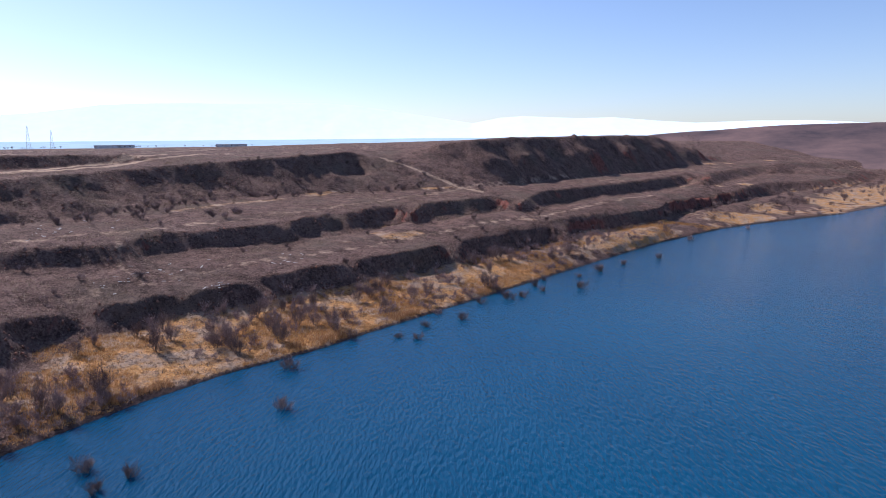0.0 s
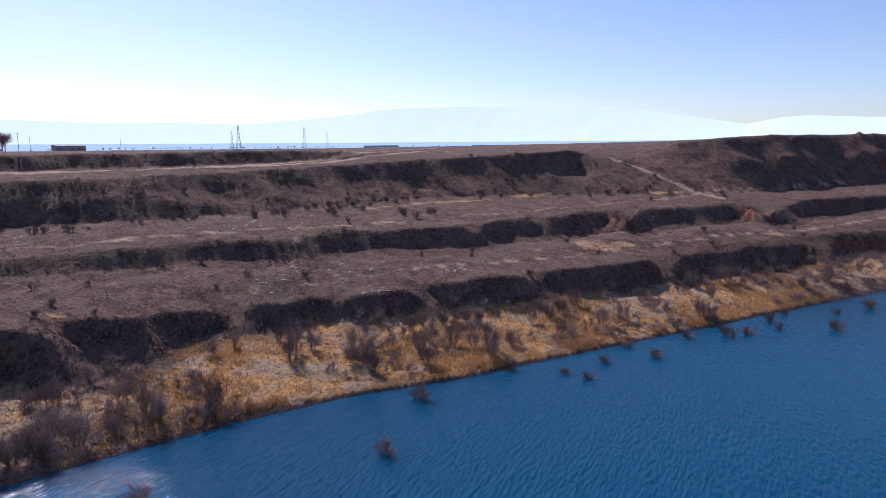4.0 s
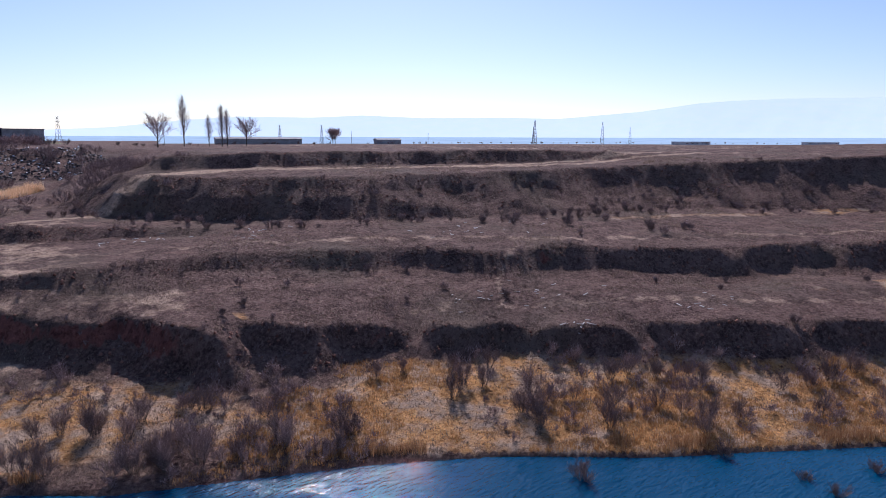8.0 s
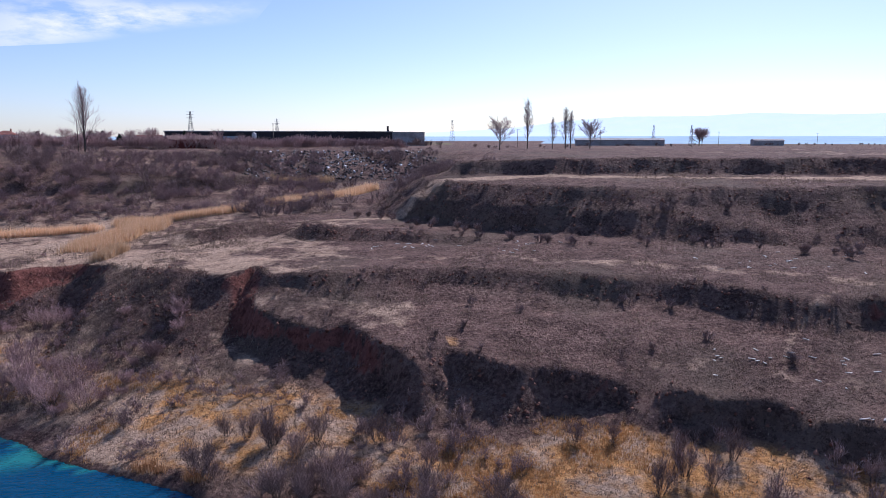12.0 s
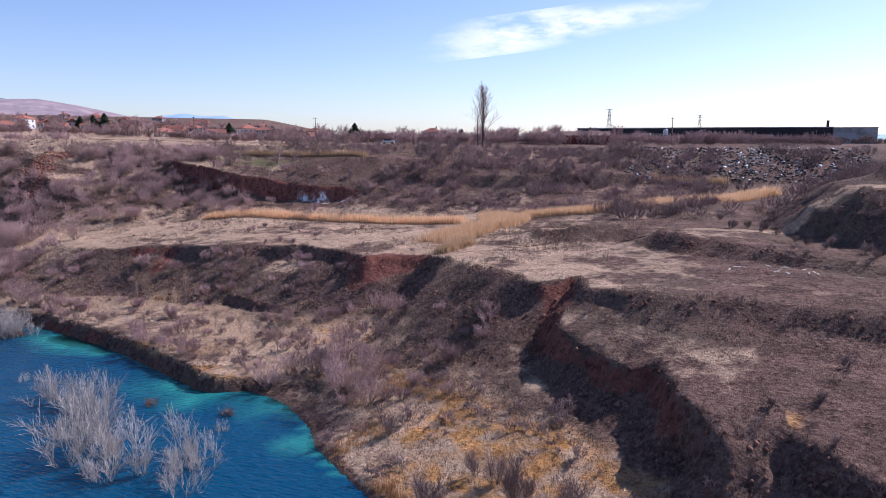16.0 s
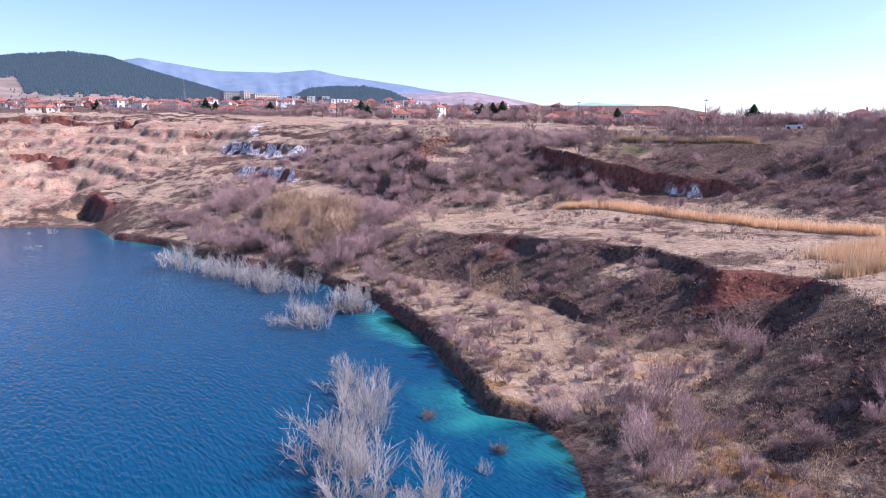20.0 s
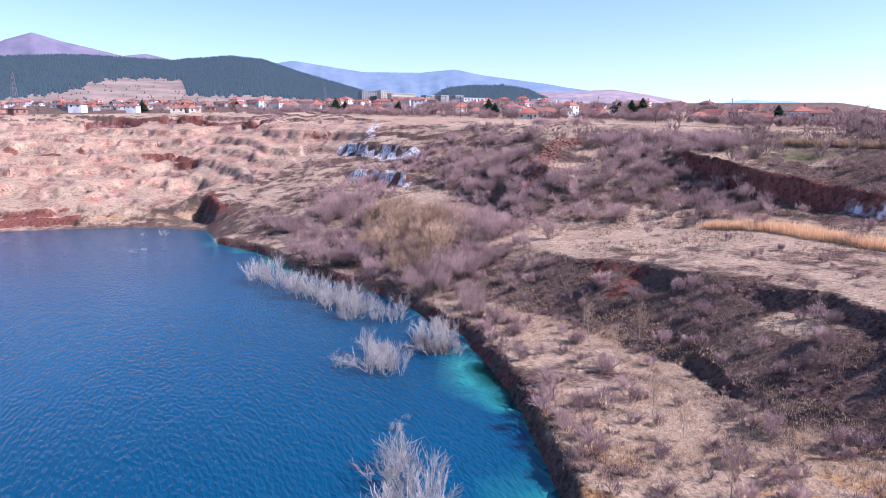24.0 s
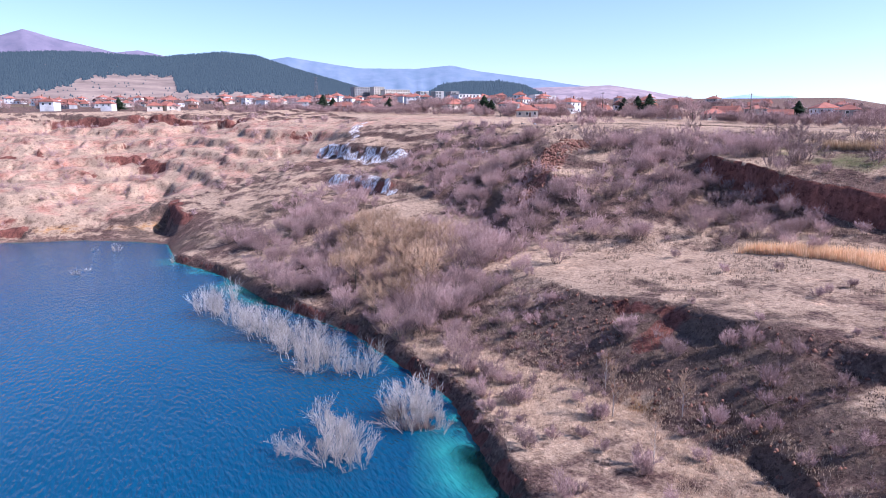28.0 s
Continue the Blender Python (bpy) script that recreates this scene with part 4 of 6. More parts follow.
dead = [plant("dead_willow", drooping(60 + k, 4.6, 1.3, TWIG_GREY, 8 + k), STEMS, "bleached grey dead willow standing in the lake", "dead tree", "drowned willows") for k in range(4)]
for spots, lo, hi in (([(2, 63.5), (3, 62), (8.3, 61.6), (11, 60), (13.5, 59.3), (16, 55), (17.8, 52), (20, 54), (22.7, 53.4), (24, 50.3), (25.4, 52.3), (27.6, 56.5), (30.2, 54), (30.4, 56.4), (32, 51.4), (6, 63)], 0.95, 1.3),
                      ([(-28.9, 78.9), (-25.6, 79.4), (-27.3, 81.2), (-30.5, 80.6), (-24.4, 81)], 0.85, 1.15),
                      ([(-22.3, 70), (-26, 69.6), (-21, 71.7), (-24, 71), (-29, 71.5), (-27, 73)], 0.75, 1.0),
                      ([(-81, 66), (-77, 67.5), (-73, 69), (-71, 71), (-67, 70), (-63, 71), (-59.5, 72), (-56, 73), (-52, 73.5), (-48, 74.5), (-46, 74), (-54, 76), (-61, 75), (-66, 74), (-50, 78), (-44, 78), (-79, 69), (-69, 72.5), (-57, 76), (-53, 75), (-64, 72.5), (-47, 76.5), (-42, 80)], 0.85, 1.25),
                      ([(-150, 53), (-154, 48), (-125, 45), (-129, 64.5), (-128, 47), (27, 63), (-26, 66.5), (-6, 66), (-8, 68)], 0.25, 0.6)):
    for x, y in spots:
        ob = copy_thing(dead[rng.integers(4)], pose(x, y, -0.5, rng.uniform(-6, 6), rng.uniform(-6, 6), rng.uniform(0, 360)))
        s = rng.uniform(lo * 0.75, hi)
        ob.scale = (s, s, s * rng.uniform(0.75, 1.1))
drowned = [plant("drowned_shrub", bush(70 + k, 1.6, 1.0, TWIG, 12, 0.02), STEMS, "half-drowned brown shrub rising from the water", "shrub", "drowned shrubs") for k in range(2)]
for x, y in [(60, 29), (61, 34), (57, 31), (75.7, 18.6), (104.5, 7.1), (103.7, 4), (115.4, -3.3), (130, -12.5), (132, -15.5), (137, -20), (139.5, -28.5), (158, -36), (174.5, -55), (205, -74), (127, -7), (134, -12), (142, -19), (148, -22),
             (111, 3), (119, 1), (-28.9, 78.7), (-25.6, 79.2), (-27.3, 81.9), (-25, 80.5), (15, 65.7), (25, 66.5), (90, 21), (230, -102), (166, -44), (151, -30)]:
    ob = copy_thing(drowned[rng.integers(2)], pose(x, y, -0.35, 0, 0, rng.uniform(0, 360)))
    ob.scale = (rng.uniform(0.6, 1.25),) * 3
remove(tall + low + purple + thicket + willow + birch + dead + drowned)


# ---- grass, reeds, undergrowth: too many to count ----
def blades(name, x, y, z, high, wide, per, mat, label, category, lean=0.45, seed=3):
    """One mesh of upright tufts."""
    g = np.random.default_rng(seed)
    n = len(x) * per
    x, y, z, high = (np.repeat(v, per) for v in (x, y, z, high))
    a, l = g.uniform(0, 6.283, n), g.uniform(0.05, lean, n)
    h = high * g.uniform(0.5, 1.1, n)
    w = wide * g.uniform(0.6, 1.3, n)
    x, y = x + g.normal(0, 0.16, n), y + g.normal(0, 0.16, n)
    dx, dy = np.cos(a), np.sin(a)
    co = np.stack([np.stack([x - dy * w, y + dx * w, z - 0.05], -1), np.stack([x + dy * w, y - dx * w, z - 0.05], -1), np.stack([x + dx * l * h, y + dy * l * h, z + h], -1)], 1).reshape(-1, 3)
    return tagged(new(name, mesh_of(name, co, np.arange(n * 3).reshape(-1, 3), mat)), label, category, kind="stuff")


def cover(n, test, box, seed):
    g = np.random.default_rng(seed)
    pts = np.array(pick(g, n, test, box))
    return pts[:, 0], pts[:, 1], floor_z(pts[:, 0], pts[:, 1])


x, y, z = cover(14000, lambda x, y, z, s: (z > 0.12) & (z < 3.4) & (s < 0.6) & (fractal(x, y, 12, 4, 21) > 0.02), (40, 230, -110, 78), 81)
blades("straw_grass", x, y, z, rng.uniform(0.15, 0.48, len(x)), 0.03, 8, GRASS_GOLD, "golden dry straw grass along the shore", "grass")
x, y, z = cover(26000, lambda x, y, z, s: (z > 0.5) & (z < 27) & (s < 0.75) & ((s > 0.3) | (z < 4) | (fractal(x, y, 9, 3, 33) > 0.22)), (30, 215, -70, 150), 82)
blades("dry_grass", x, y, z, rng.uniform(0.12, 0.42, len(x)), 0.035, 5, GRASS_DRY, "matted brown dry grass on the benches", "grass", 0.8)
x, y, z = cover(26000, lambda x, y, z, s: (z > 0.8) & (z < 30) & (s < 0.9) & ((s > 0.3) | (fractal(x, y, 9, 3, 34) > 0.1)), (-150, 60, 70, 205), 83)
blades("dry_grass", x, y, z, rng.uniform(0.2, 0.6, len(x)), 0.035, 5, GRASS_DRY, "matted brown dry grass on the western slopes", "grass", 0.8)
x, y, z = cover(14000, lambda x, y, z, s: (z > 1.2) & (z < 5) & (s < 0.7) & (fractal(x, y, 12, 4, 21) > -0.1), (-70, 48, 66, 108), 87)
blades("straw_grass", x, y, z, rng.uniform(0.1, 0.32, len(x)), 0.022, 7, GRASS_PALE, "pale dry straw on the western shelf", "grass", 0.7)

x, y, z = cover(30000, lambda x, y, z, s: (z > 3) & (z < 31) & (s > 0.15) & (s < 0.75) & (fractal(x, y, 7, 3, 35) > -0.1), (26, 235, -75, 142), 88)
blades("dark_weeds", x, y, z, rng.uniform(0.06, 0.22, len(x)), 0.03, 4, WEED, "dark brown dead weeds on the bench slopes", "weeds", 1.6)
x, y, z = cover(9000, lambda x, y, z, s: (z > 2.5) & (z < 33) & (s > 0.25) & (fractal(x, y, 14, 3, 38) > -0.1), (235, 455, -320, 60), 90)
blades("dark_weeds", x, y, z, rng.uniform(0.1, 0.35, len(x)), 0.08, 4, WEED, "dark brown dead weeds on the far benches", "weeds", 0.9)
x, y, z = cover(16000, lambda x, y, z, s: (z > 3) & (z < 30) & (s > 0.2) & (s < 1.3) & (fractal(x, y, 9, 3, 37) > 0.0), (-160, 52, 98, 216), 89)
blades("dark_weeds", x, y, z, rng.uniform(0.08, 0.3, len(x)), 0.035, 5, WEED, "dark dead weeds on the western slopes", "weeds", 0.9)


def along(line, wide, n, seed):
    g = np.random.default_rng(seed)
    d = dense([(a, b, 0) for a, b in line], 0.5)
    p = d[g.integers(len(d), size=n)]
    w = wide * (0.7 + 0.5 * fractal(p[:, 0], p[:, 1], 7, 2, 61))
    return p[:, 0] + g.uniform(-1, 1, n) * w, p[:, 1] + g.uniform(-1, 1, n) * w


for line, wide, n in (([(-36, 137), (-20, 140), (13, 140), (26, 140)], 2.2, 7000), ([(28, 122), (32, 130), (36, 142), (30, 146)], 4.5, 9000), ([(38, 146), (60, 155), (76, 167), (86, 178)], 3.0, 13000),
                      ([(-52, 174), (-14, 174.5)], 1.2, 2600), ([(33, 112), (35, 118)], 1.8, 1500), ([(60, 192), (76, 194)], 2, 1500)):
    x, y = along(line, wide, n, 84)
    blades("reed_bed", x, y, floor_z(x, y), rng.uniform(1.1, 2.0, n), 0.04, 3, REED, "dense golden dry reeds in a damp hollow", "reeds", 0.2)


fringe = [(p[0] + 1.1, p[1] + 1.3) for p in SHORE[7:18]]
x, y = along(fringe, 1.0, 9000, 85)
keep_ = (fractal(x, y, 7, 3, 62) > 0.12) & (floor_z(x, y) > 0.02)
x, y = x[keep_], y[keep_]
blades("reed_bed", x, y, floor_z(x, y), rng.uniform(0.3, 1.0, len(x)), 0.03, 3, REED_BROWN, "brown dry reeds along the waterline", "reeds", 0.35)


def joined(name, me, spots, rng, lo, hi, label, category, twig):
    """Many copies of one shrub in one mesh."""
    n = len(me.vertices)
    co = np.zeros(n * 3, np.float32)
    me.vertices.foreach_get("co", co)
    co = co.reshape(-1, 3)
    quads = np.zeros(len(me.polygons) * 4, np.int32)
    me.polygons.foreach_get("vertices", quads)
    quads = quads.reshape(-1, 4)
    xs_, ys_ = np.array(spots)[:, 0], np.array(spots)[:, 1]
    zs_ = floor_z(xs_, ys_)
    allco, allf = [], []
    for k, (x, y, z) in enumerate(zip(xs_, ys_, zs_)):
        a, s = rng.uniform(0, 6.283), rng.uniform(lo, hi)
        c, d = math.cos(a) * s, math.sin(a) * s
        allco.append(np.stack([co[:, 0] * c - co[:, 1] * d + x, co[:, 0] * d + co[:, 1] * c + y, co[:, 2] * s * rng.uniform(0.8, 1.2) + z], -1))
        allf.append(quads + k * n)
    return tagged(new(name, mesh_of(name, np.concatenate(allco), np.concatenate(allf), twig)), label, category, kind="stuff")


small = [bush(90 + k, 1.5, 1.2, TWIG, 7, 0.02, 2, 0.25, 0.022)[1] for k in range(2)]
joined("undergrowth", small[0], pick(rng, 480, lambda x, y, z, s: (z > 12) & (z < 28) & (fractal(x, y, 20, 3, 71) > 0.12), (-120, 110, 140, 225)), rng, 0.8, 1.9, "dense leafless scrub on the old quarry slope", "scrub", TWIG)
joined("undergrowth", small[1], pick(rng, 460, lambda x, y, z, s: (z > 3) & (z < 30) & (fractal(x, y, 18, 3, 72) > 0.12), (-150, -60, 85, 175)), rng, 0.9, 1.9, "dense leafless scrub with purplish twigs", "scrub", TWIG_RED)
joined("undergrowth", small[0], pick(rng, 420, lambda x, y, z, s: (z > 3) & (z < 26) & (s > 0.25) & (fractal(x, y, 24, 2, 78) > 0.0), (60, 240, -70, 135)), rng, 0.25, 0.65, "sparse dark scrub on the bench slopes", "scrub", TWIG)
joined("undergrowth", small[1], pick(rng, 420, lambda x, y, z, s: (z > 0.4) & (z < 4) & (s < 0.7) & (fractal(x, y, 9, 3, 75) > -0.1), (36, 200, -70, 78)), rng, 0.4, 1.15, "low bare scrub among the straw", "scrub", TWIG)
joined("undergrowth", small[1], pick(rng, 560, lambda x, y, z, s: (z > 1) & (z < 8) & (fractal(x, y, 14, 3, 73) > -0.1), (-100, 52, 66, 112)), rng, 0.3, 0.8, "low purplish scrub on the western shelf", "scrub", TWIG_RED)
joined("undergrowth", small[1], pick(rng, 260, lambda x, y, z, s: (z > 3) & (z < 34), (-330, -150, -60, 130)), rng, 0.7, 1.8, "scattered bare scrub on pink earth", "scrub", TWIG_RED)
joined("undergrowth", small[1], pick(rng, 620, lambda x, y, z, s: (z > 14) & (z < 27) & (fractal(x, y, 14, 3, 76) > -0.2), (-30, 75, 150, 216)), rng, 0.7, 1.5, "purplish leafless scrub below the rim", "scrub", TWIG_RED)
joined("undergrowth", small[0], pick(rng, 170, lambda x, y, z, s: (z > 0.2) & (z < 4) & (s < 0.7), (190, 430, -330, -40)), rng, 0.6, 1.6, "bare shore scrub along the far bank", "scrub", TWIG)
for me in small:
    bpy.data.meshes.remove(me)

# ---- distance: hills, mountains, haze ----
def far_glow_material(name, dark, light, glow, strength):
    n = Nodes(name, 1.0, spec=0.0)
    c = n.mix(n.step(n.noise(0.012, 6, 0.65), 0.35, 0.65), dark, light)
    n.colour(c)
    # emission stands in for the haze between the eye and the hill
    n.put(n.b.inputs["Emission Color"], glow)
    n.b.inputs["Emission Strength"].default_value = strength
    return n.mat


def mountain(name, profile, near, far, low, mat, label, seed, rough=0.12):
    """A range: crest heights by bearing (degrees, degrees above the eye), its foot nearer, its back beyond."""
    az, el = np.array([p[0] for p in profile], float), np.array([p[1] for p in profile], float)
    order = np.argsort(az)
    a = np.arange(az.min(), az.max() + 0.01, 0.2)
    e = np.interp(a, az[order], el[order])
    rows = []
    crest = 30 + np.tan(np.radians(e)) * far
    for k, t in enumerate(np.linspace(0, 1, 14)):
        d = near + (far - near) * t
        f = t ** 1.25
        wob = fractal(a * 9, np.full_like(a, k * 2.6), 12, 4, seed) * rough * (crest - low) * math.sin(math.pi * min(1, t * 0.97 + 0.03))
        z = low + (crest - low) * f + wob + fractal(a * 30, np.full_like(a, k * 2.0), 8, 2, seed + 2) * (crest - low) * 0.003
        ra = np.radians(a)
        rows.append(np.stack([np.cos(ra) * d + 45, np.sin(ra) * d + 45, z], -1))
    co = np.stack(rows)
    ny, nx = co.shape[:2]
    idx = np.arange(ny * nx).reshape(ny, nx)
    quads = np.stack([idx[:-1, :-1], idx[1:, :-1], idx[1:, 1:], idx[:-1, 1:]], -1).reshape(-1, 4)
    return tagged(new(name, mesh_of(name, co.reshape(-1, 3), quads, mat, True)), label, "mountain", kind="structure")


# bluish glow and cool base tones paint distance haze onto these ranges
PURPLE = far_glow_material("purple_haze_range", (0.10, 0.085, 0.12), (0.16, 0.13, 0.17), (0.17, 0.2, 0.29), 0.42)
BLUE = far_glow_material("blue_haze_range", (0.07, 0.09, 0.13), (0.12, 0.13, 0.18), (0.17, 0.27, 0.38), 0.62)
PALE = far_glow_material("pale_haze_range", (0.1, 0.14, 0.2), (0.16, 0.18, 0.24), (0.27, 0.45, 0.72), 0.8)
# brown hill tones of their own, with haze added as a bluish glow
TAN = far_glow_material("tan_hill", (0.17, 0.125, 0.095), (0.33, 0.25, 0.19), (0.2, 0.2, 0.3), 0.16)
DUSK = far_glow_material("heath_hill", (0.15, 0.11, 0.10), (0.33, 0.25, 0.22), (0.2, 0.2, 0.32), 0.5)
HAZE = far_glow_material("hazy_range", (0.3, 0.36, 0.42), (0.34, 0.4, 0.46), (0.72, 0.88, 0.97), 0.8)
# blue band of haze along the horizon, painted as glow on a low ring
PLAIN_BLUE = far_glow_material("hazy_plain", (0.16, 0.2, 0.26), (0.3, 0.34, 0.38), (0.36, 0.6, 0.74), 0.62)
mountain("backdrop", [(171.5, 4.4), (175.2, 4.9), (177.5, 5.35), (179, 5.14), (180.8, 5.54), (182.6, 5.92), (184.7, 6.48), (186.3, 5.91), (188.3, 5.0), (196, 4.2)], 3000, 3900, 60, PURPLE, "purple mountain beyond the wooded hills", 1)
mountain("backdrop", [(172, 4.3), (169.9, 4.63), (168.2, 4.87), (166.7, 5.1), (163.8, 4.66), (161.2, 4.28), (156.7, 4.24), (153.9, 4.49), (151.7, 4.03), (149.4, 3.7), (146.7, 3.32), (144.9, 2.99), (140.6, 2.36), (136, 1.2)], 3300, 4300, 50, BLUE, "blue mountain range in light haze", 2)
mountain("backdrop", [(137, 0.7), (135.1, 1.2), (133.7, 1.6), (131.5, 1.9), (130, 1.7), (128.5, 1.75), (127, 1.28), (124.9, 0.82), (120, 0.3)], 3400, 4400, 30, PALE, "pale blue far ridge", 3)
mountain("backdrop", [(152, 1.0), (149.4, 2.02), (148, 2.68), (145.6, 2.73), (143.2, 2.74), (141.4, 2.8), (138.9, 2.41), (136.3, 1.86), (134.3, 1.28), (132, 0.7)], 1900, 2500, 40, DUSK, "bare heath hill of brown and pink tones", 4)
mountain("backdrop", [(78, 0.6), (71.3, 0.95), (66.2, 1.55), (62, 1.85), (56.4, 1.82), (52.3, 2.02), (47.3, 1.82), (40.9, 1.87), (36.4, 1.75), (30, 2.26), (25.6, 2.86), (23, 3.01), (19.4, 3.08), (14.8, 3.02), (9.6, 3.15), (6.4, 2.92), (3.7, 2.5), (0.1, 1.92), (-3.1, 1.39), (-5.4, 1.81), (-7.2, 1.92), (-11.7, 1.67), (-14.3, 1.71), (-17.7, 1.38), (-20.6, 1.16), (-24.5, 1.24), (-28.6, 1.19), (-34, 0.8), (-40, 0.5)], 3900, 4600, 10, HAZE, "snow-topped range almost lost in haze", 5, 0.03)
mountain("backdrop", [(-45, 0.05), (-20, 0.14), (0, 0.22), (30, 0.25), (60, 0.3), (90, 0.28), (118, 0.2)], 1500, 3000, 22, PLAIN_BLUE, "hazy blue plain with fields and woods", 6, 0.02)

# the nearer ridge emits only a little painted haze over its brown
EAST_HILL = far_glow_material("east_heath", (0.06, 0.045, 0.045), (0.19, 0.12, 0.1), (0.2, 0.22, 0.32), 0.1)
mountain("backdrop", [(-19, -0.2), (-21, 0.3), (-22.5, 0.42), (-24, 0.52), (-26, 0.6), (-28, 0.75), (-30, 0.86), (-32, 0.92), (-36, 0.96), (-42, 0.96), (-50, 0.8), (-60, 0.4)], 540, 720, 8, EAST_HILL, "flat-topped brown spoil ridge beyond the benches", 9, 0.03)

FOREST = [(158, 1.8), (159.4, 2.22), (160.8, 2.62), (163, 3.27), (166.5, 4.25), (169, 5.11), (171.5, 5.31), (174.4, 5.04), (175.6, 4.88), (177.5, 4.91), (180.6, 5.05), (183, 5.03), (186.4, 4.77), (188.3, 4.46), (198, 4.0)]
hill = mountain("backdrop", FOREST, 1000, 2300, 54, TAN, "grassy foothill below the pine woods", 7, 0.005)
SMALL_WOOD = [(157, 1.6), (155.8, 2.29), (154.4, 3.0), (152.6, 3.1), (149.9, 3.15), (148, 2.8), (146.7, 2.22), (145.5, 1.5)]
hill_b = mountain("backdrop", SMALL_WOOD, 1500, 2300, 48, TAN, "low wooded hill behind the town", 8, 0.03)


def woods(name, ob, count, test, high, seed, label):
    """Pines over a hill, as one mesh."""
    g = np.random.default_rng(seed)
    n = len(ob.data.vertices)
    co = np.zeros(n * 3, np.float32)
    ob.data.vertices.foreach_get("co", co)
    grid = co.reshape(14, -1, 3)
    r, c = g.uniform(0, 12.99, count), g.uniform(0, grid.shape[1] - 1.01, count)
    i, j = r.astype(int), c.astype(int)
    fr, fc = (r - i)[:, None], (c - j)[:, None]
    p = (grid[i, j] * (1 - fc) + grid[i, j + 1] * fc) * (1 - fr) + (grid[i + 1, j] * (1 - fc) + grid[i + 1, j + 1] * fc) * fr
    bearing = np.degrees(np.arctan2(p[:, 1] - 45, p[:, 0] - 45)) % 360
    ok = test(bearing, r / 13, g.normal(0, 0.04, count))
    p = p[ok]
    m = len(p)
    h = high * g.uniform(0.7, 1.25, m)
    allco, allf, base = [], [], 0
    for lo, hi, wide in ((0.0, 0.8, 0.42), (0.3, 1.0, 0.3)):
        ring = np.arange(6) * 1.0472
        jit = g.uniform(0.75, 1.25, (m, 6))
        rim = np.stack([p[:, None, 0] + np.cos(ring) * h[:, None] * wide * jit, p[:, None, 1] + np.sin(ring) * h[:, None] * wide * jit, (p[:, 2] + h * lo)[:, None] + 0 * jit], -1)
        tip = np.stack([p[:, 0], p[:, 1], p[:, 2] + h * hi], -1)[:, None]
        allco.append(np.concatenate([rim, tip], 1).reshape(-1, 3))
        b = (np.arange(m) * 7 + base)[:, None]
        allf.append(np.concatenate([b + np.array([[k, (k + 1) % 6, 6]]) for k in range(6)], 0))
        base += m * 7
    return tagged(new(name, mesh_of(name, np.concatenate(allco), np.concatenate(allf), PINE)), label, "woods", kind="stuff")


pine_n = Nodes("hazed_far_pine", 1.0, spec=0.0)
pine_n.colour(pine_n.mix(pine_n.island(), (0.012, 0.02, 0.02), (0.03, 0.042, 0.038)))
# blue emission paints the haze in front of the distant trees
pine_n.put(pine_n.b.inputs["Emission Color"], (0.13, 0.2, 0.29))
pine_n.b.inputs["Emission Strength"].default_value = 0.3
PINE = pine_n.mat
EDGE = ([150, 158, 162, 168, 173, 174.7, 175.1, 177, 179.5, 181.5, 183, 187, 198], [0.34, 0.4, 0.3, 0.25, 0.24, 0.28, 0.55, 0.57, 0.55, 0.42, 0.28, 0.18, 0.12])
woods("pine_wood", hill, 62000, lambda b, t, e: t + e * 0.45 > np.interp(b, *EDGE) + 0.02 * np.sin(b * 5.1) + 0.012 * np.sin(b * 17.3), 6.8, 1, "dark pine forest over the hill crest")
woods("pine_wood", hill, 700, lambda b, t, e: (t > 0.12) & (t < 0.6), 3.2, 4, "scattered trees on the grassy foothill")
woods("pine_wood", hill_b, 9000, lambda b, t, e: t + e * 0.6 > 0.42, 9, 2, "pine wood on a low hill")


# ---- village ----
WALLS = [plain("wall_cream", (0.5, 0.44, 0.36), (0.66, 0.6, 0.52), 0.9, 1.5, 0.2), plain("wall_white", (0.62, 0.61, 0.6), (0.78, 0.77, 0.76), 0.9, 1.5, 0.15), plain("wall_brick", (0.27, 0.12, 0.08), (0.4, 0.22, 0.16), 0.9, 2.5, 0.25), plain("wall_grey", (0.26, 0.25, 0.25), (0.4, 0.39, 0.38), 0.9, 1.5, 0.25)]
ROOFS = [plain("roof_orange", (0.33, 0.115, 0.08), (0.46, 0.185, 0.13), 0.85, 2, 0.25), plain("roof_red", (0.24, 0.09, 0.065), (0.35, 0.14, 0.1), 0.85, 2, 0.25), plain("roof_brown", (0.12, 0.07, 0.055), (0.2, 0.12, 0.1), 0.85, 2, 0.25)]
GLASS = plain("dark_glass", (0.02, 0.025, 0.03), (0.05, 0.06, 0.07), 0.15, 0.5, spec=0.6, bump=0.02)
STEEL = plain("galvanised_steel", (0.2, 0.2, 0.21), (0.36, 0.36, 0.37), 0.5, 3, metal=0.6)
CONCRETE = plain("concrete", (0.34, 0.33, 0.31), (0.5, 0.48, 0.46), 0.9, 2, 0.2)


def box(w, d, h, x=0.0, y=0.0, z=0.0, edge=0.0):
    bm = bmesh.new()
    bmesh.ops.create_cube(bm, size=1)
    bmesh.ops.scale(bm, vec=(w, d, h), verts=bm.verts)
    bmesh.ops.translate(bm, vec=(x, y, z + h / 2), verts=bm.verts)
    if edge:
        bmesh.ops.bevel(bm, geom=bm.edges[:], offset=edge, segments=1, affect="EDGES")
    return bm


def solid(name, bm, mat):
    me = bpy.data.meshes.new(name)
    bm.to_mesh(me)
    bm.free()
    me.materials.append(mat)
    return me


